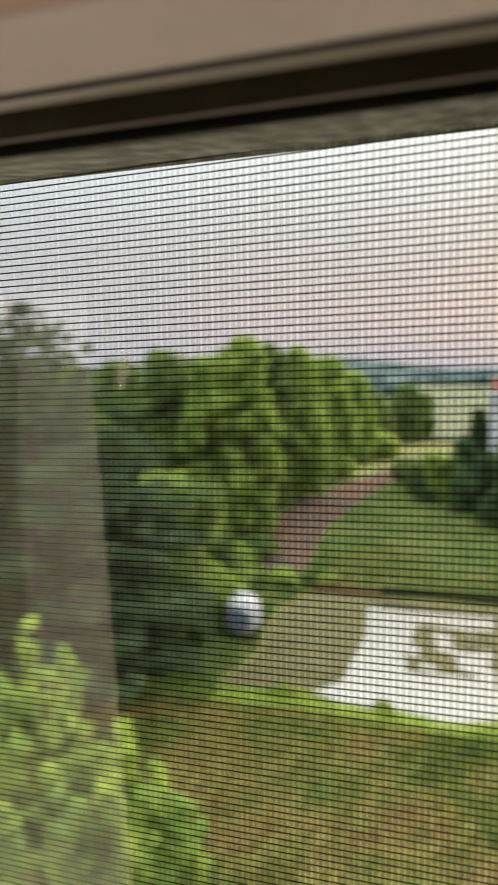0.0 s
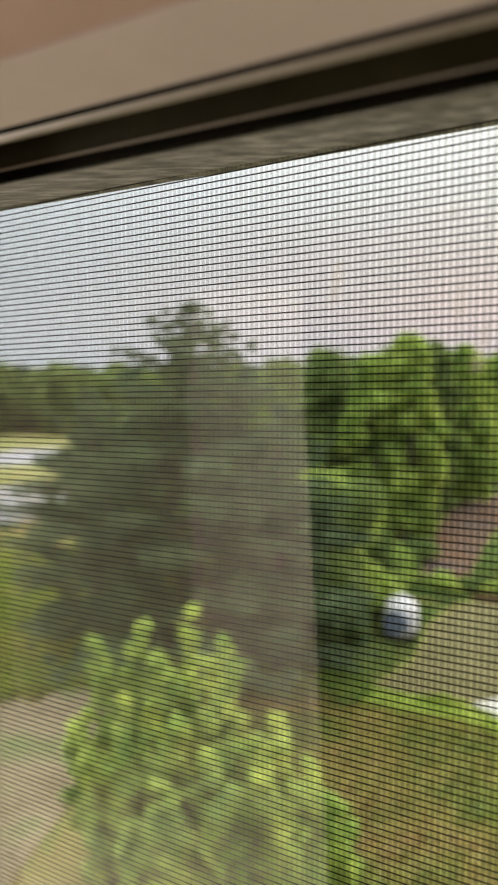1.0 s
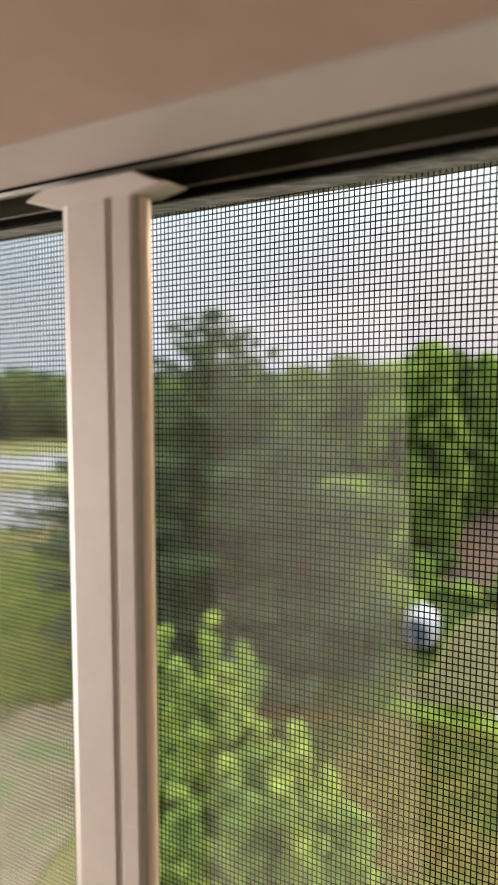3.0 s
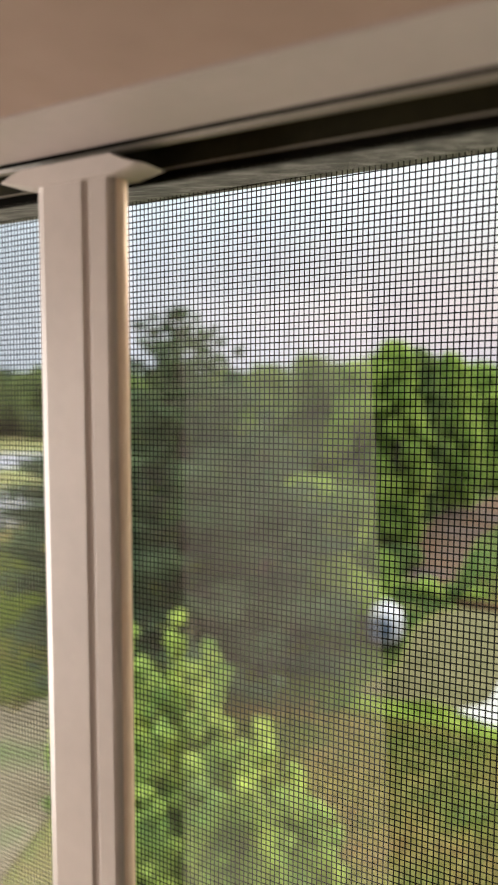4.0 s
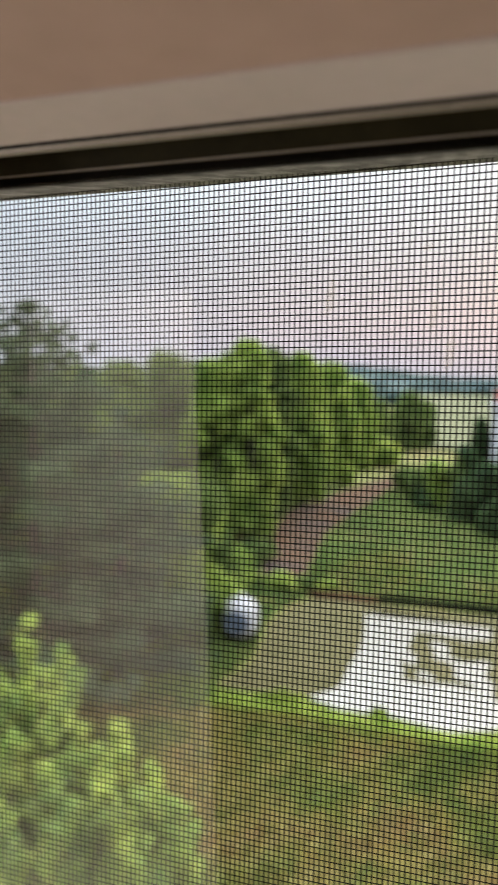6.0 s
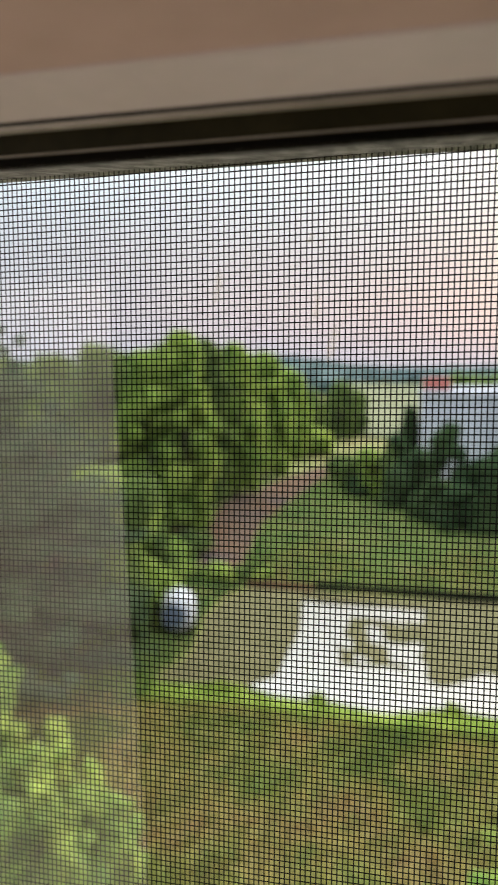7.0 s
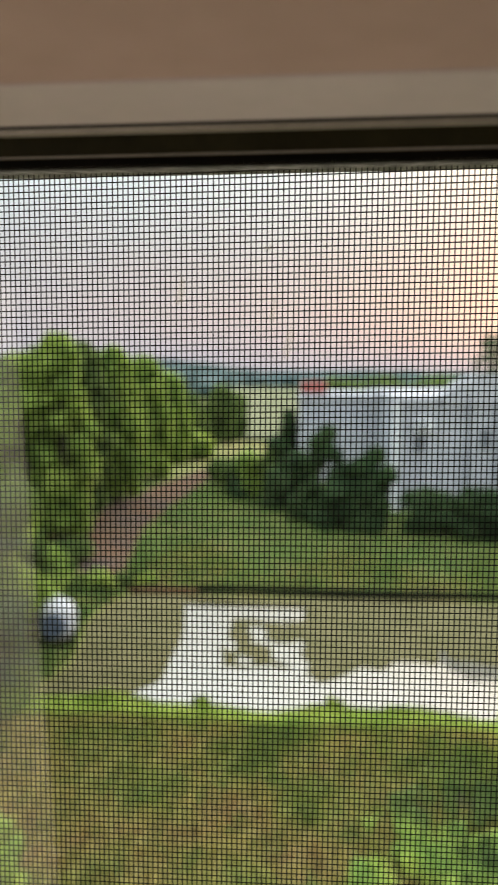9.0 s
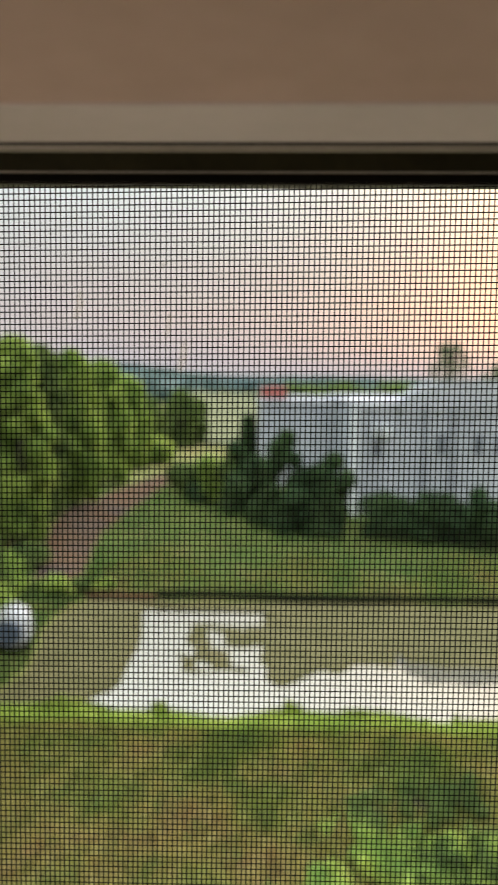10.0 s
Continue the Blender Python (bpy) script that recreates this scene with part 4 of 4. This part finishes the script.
def build_tank():
    x, y = polar(-19.7, 24.4)
    g = ground_z(x, y)
    tank = empty("water_tank", (x, y, g))
    tagged(tank, "rounded white plastic tank standing at the pond's end", "water tank")
    bm = bmesh.new()
    bmesh.ops.create_uvsphere(bm, u_segments=28, v_segments=18, radius=0.66)
    for v in bm.verts:
        u = max(-1, min(1, v.co.z / 0.66))
        k = ((1 - abs(u) ** 3.2) / max(1e-6, 1 - u * u)) ** 0.5 if abs(u) < 0.999 else 1
        v.co.z = v.co.z * 1.06 + 0.80
        k *= 0.94 * (1 + 0.012 * math.sin(v.co.z * 26))
        v.co.x *= k
        v.co.y *= k
    for f in bm.faces:
        f.smooth = True
    part("body", bm, M_TANK, tank)
    bm = bmesh.new()
    bmesh.ops.create_cone(bm, cap_ends=True, segments=24, radius1=0.55, radius2=0.5, depth=0.25)
    bmesh.ops.translate(bm, verts=bm.verts, vec=(0, 0, 0.1))
    part("base", bm, M_TRACK, tank, "dark base ring")
    bm = bmesh.new()
    bmesh.ops.create_cone(bm, cap_ends=True, segments=20, radius1=0.16, radius2=0.14, depth=0.1)
    bmesh.ops.translate(bm, verts=bm.verts, vec=(0, 0, 1.52))
    part("lid", bm, M_TANK, tank)
    toward = Vector((-x - 7.0, -y, 2.0)).normalized()
    bm = bmesh.new()
    bmesh.ops.create_cone(bm, cap_ends=True, segments=24, radius1=0.42, radius2=0.38, depth=0.18)
    turn = toward.to_track_quat("Z", "Y").to_matrix().to_4x4()
    bmesh.ops.transform(bm, matrix=Matrix.Translation(toward * 0.575 + Vector((0, 0, 0.72))) @ turn, verts=bm.verts)
    part("hatch", bm, M_HATCH, tank, "blue-grey hatch on the side")


build_tank()
for az, d, el, sp, n in ((12.8, 90, 3.0, 2.6, 300), (16.6, 95, 1.5, 2.6, 400), (5.0, 105, -0.35, 4.6, 2500), (9.0, 107, -0.4, 4.6, 2500), (1.8, 107, -0.5, 4.4, 2500)):
    x, y = polar(az, d)
    # the sparse pair gets grey needle colour in place of distance haze
    broad_tree(x, y, z_at(el, d), sp, n, 0.36, M_TREE_MID if n > 1000 else M_PINE, int(300 + az * 3), "tree standing behind the pale building", group="trees behind the building", low=0.45)


# ---------------------------------------------------------------- woods on the far hills
def build_far_woods():
    rng = np.random.default_rng(77)
    n = 26000
    a = np.radians(rng.uniform(-60, 30, n))
    d = np.sqrt(rng.uniform(230 ** 2, 950 ** 2, n))
    x, y = d * np.sin(a), d * np.cos(a)
    keep = (np.sin(x * 0.021 + 1) * np.cos(y * 0.017) + 0.3 * np.sin(x * 0.07) > -0.45) | (d > 600)
    keep &= (np.abs(np.degrees(np.arctan2(x, y)) + 4.0) > 3.6) | (d > 400)
    x, y = x[keep], y[keep]
    n = len(x)
    base = np.stack([x, y, height(x, y)], 1)
    verts, faces = [], []
    for k in range(3):
        r = rng.uniform(1.6, 4.0, n)
        p = base + np.stack([rng.normal(size=n) * 2, rng.normal(size=n) * 2, rng.uniform(0.5, 5.5, n)], 1)
        u = rng.normal(size=(n, 3))
        u /= np.linalg.norm(u, axis=1)[:, None]
        w = np.cross(u, rng.normal(size=(n, 3)))
        w /= np.linalg.norm(w, axis=1)[:, None]
        q = np.stack([p - u * r[:, None], p + w * r[:, None], p + u * r[:, None], p - w * r[:, None]], 1).reshape(-1, 3)
        o = k * 4 * n
        i = np.arange(n)[:, None] * 4 + o
        verts.append(q)
        faces.append(np.concatenate([i + [0, 1, 2], i + [0, 2, 3]], 1).reshape(-1, 3))
    # the haze over these woods sits in their material
    ob = mesh_part("far_woods", np.concatenate(verts).tolist(), np.concatenate(faces).tolist(), M_HAZED_WOODS)
    tagged(ob, "woods covering the distant hills, bluish haze put into their colour", "woods", kind="stuff")


build_far_woods()

for i, (az, d, wide, high) in enumerate([(8.6, 12.6, 0.7, 0.42), (11.6, 12.4, 0.9, 0.40), (14.6, 13.0, 0.9, 0.45), (5.2, 11.9, 0.7, 0.4)]):
    x, y = polar(az, d)
    bush(x, y, wide, high, 2600, 0.07, M_SAPLING, 400 + i, "low fresh green bush on the near bank", group="bushes on the near bank")

for i, (az, d, wide, high) in enumerate([(9.4, 14.3, 1.7, 0.36), (12.4, 14.6, 1.7, 0.36), (15.2, 15.0, 1.8, 0.40), (10.4, 13.3, 1.5, 0.34), (13.4, 12.4, 1.5, 0.40), (16.4, 12.9, 1.6, 0.45), (18.4, 13.6, 1.5, 0.36)]):
    x, y = polar(az, d)
    bush(x, y, wide, high, 2600, 0.07, M_TREE_MID, 500 + i, "spreading dark green weeds on the near bank", name="weed_patch", group="weeds on the near bank")
for i, (x, wide, high) in enumerate([(-5.6, 1.0, 0.30), (-3.6, 0.8, 0.24), (-2.9, 0.6, 0.30), (-1.2, 0.9, 0.22), (0.6, 0.7, 0.26), (2.2, 1.1, 0.20), (3.9, 0.8, 0.30), (5.2, 0.9, 0.22), (6.4, 0.6, 0.26)]):
    bush(x, 18.95 + 0.2 * math.sin(i * 2.3), wide, high, 900, 0.07, M_GRASS_BRIGHT, 520 + i, "fresh green grass clump at the water's edge", name="grass_clump", group="grass clumps by the pond")

x, y = polar(-24.6, 25.5)
bush(x, y, 3.4, z_at(-6.5, 25.5) - ground_z(x, y), 9000, 0.13, M_TREE, 420, "tall leafy green thicket at the end of the pond")
x, y = polar(-22.6, 27.0)
bush(x, y, 2.4, z_at(-11.0, 27.0) - ground_z(x, y), 5000, 0.12, M_TREE_MID, 421, "dull green thicket under the tall trees")
for i, (az, d, wide, el) in enumerate([(-26.2, 22.2, 2.6, -12.0), (-24.3, 23.2, 1.6, -14.0), (-28.0, 22.8, 2.6, -9.0), (-25.0, 24.0, 2.6, -7.5)]):
    x, y = polar(az, d)
    bush(x, y, wide, z_at(el, d) - ground_z(x, y), 7500, 0.10, M_TREE_MID, 425 + i, "leafy dull green shrub beside the end of the pond", group="shrubs at the pond's end")
for i, (az, d, wide, high) in enumerate([(-16.6, 29.8, 1.6, 0.7), (-14.9, 30.6, 1.8, 0.6), (-20.6, 30.5, 2.4, 1.5), (-18.4, 33.5, 2.2, 1.2), (-13.2, 30.4, 1.4, 0.5)]):
    x, y = polar(az, d)
    bush(x, y, wide, high, 2200, 0.09, M_TREE_MID if i % 2 else M_TREE, 430 + i, "low dark green bush by the foot of the path", group="bushes by the path")
for i, (az, d, el, sp, mat, label) in enumerate([(-6.1, 90, -1.6, 1.8, M_TREE_MID, "bluish green tree at the edge of the pale field"), (-9.2, 70, -4.6, 2.0, M_TREE, "green tree at the end of the path"), (-2.0, 66, -2.9, 0.9, M_TREE_DARK, "dark slim tree beside the building")]):
    x, y = polar(az, d)
    broad_tree(x, y, z_at(el, d), sp, 4200, 0.24, mat, 450 + i, label, group="trees by the field")


def build_cooler():
    """A wall unit on the building's front."""
    ob = empty("air_conditioner", (6.2, 43.15, 6.0))
    tagged(ob, "small white air conditioner unit on the facade", "air conditioner")
    part("casing", box(-0.45, 0.45, -0.2, 0.2, -0.3, 0.3, 0.03), M_WHITE, ob)
    bm = bmesh.new()
    bmesh.ops.create_cone(bm, cap_ends=True, segments=20, radius1=0.22, radius2=0.22, depth=0.03)
    bmesh.ops.rotate(bm, verts=bm.verts, matrix=Matrix.Rotation(radians(90), 3, 'X'))
    bmesh.ops.translate(bm, verts=bm.verts, vec=(-0.12, -0.215, 0))
    part("fan_grille", bm, M_PANE, ob, "dark round fan grille")
    part("bracket", box(-0.35, 0.35, -0.15, 0.25, -0.36, -0.30), M_STEEL, ob)


build_cooler()
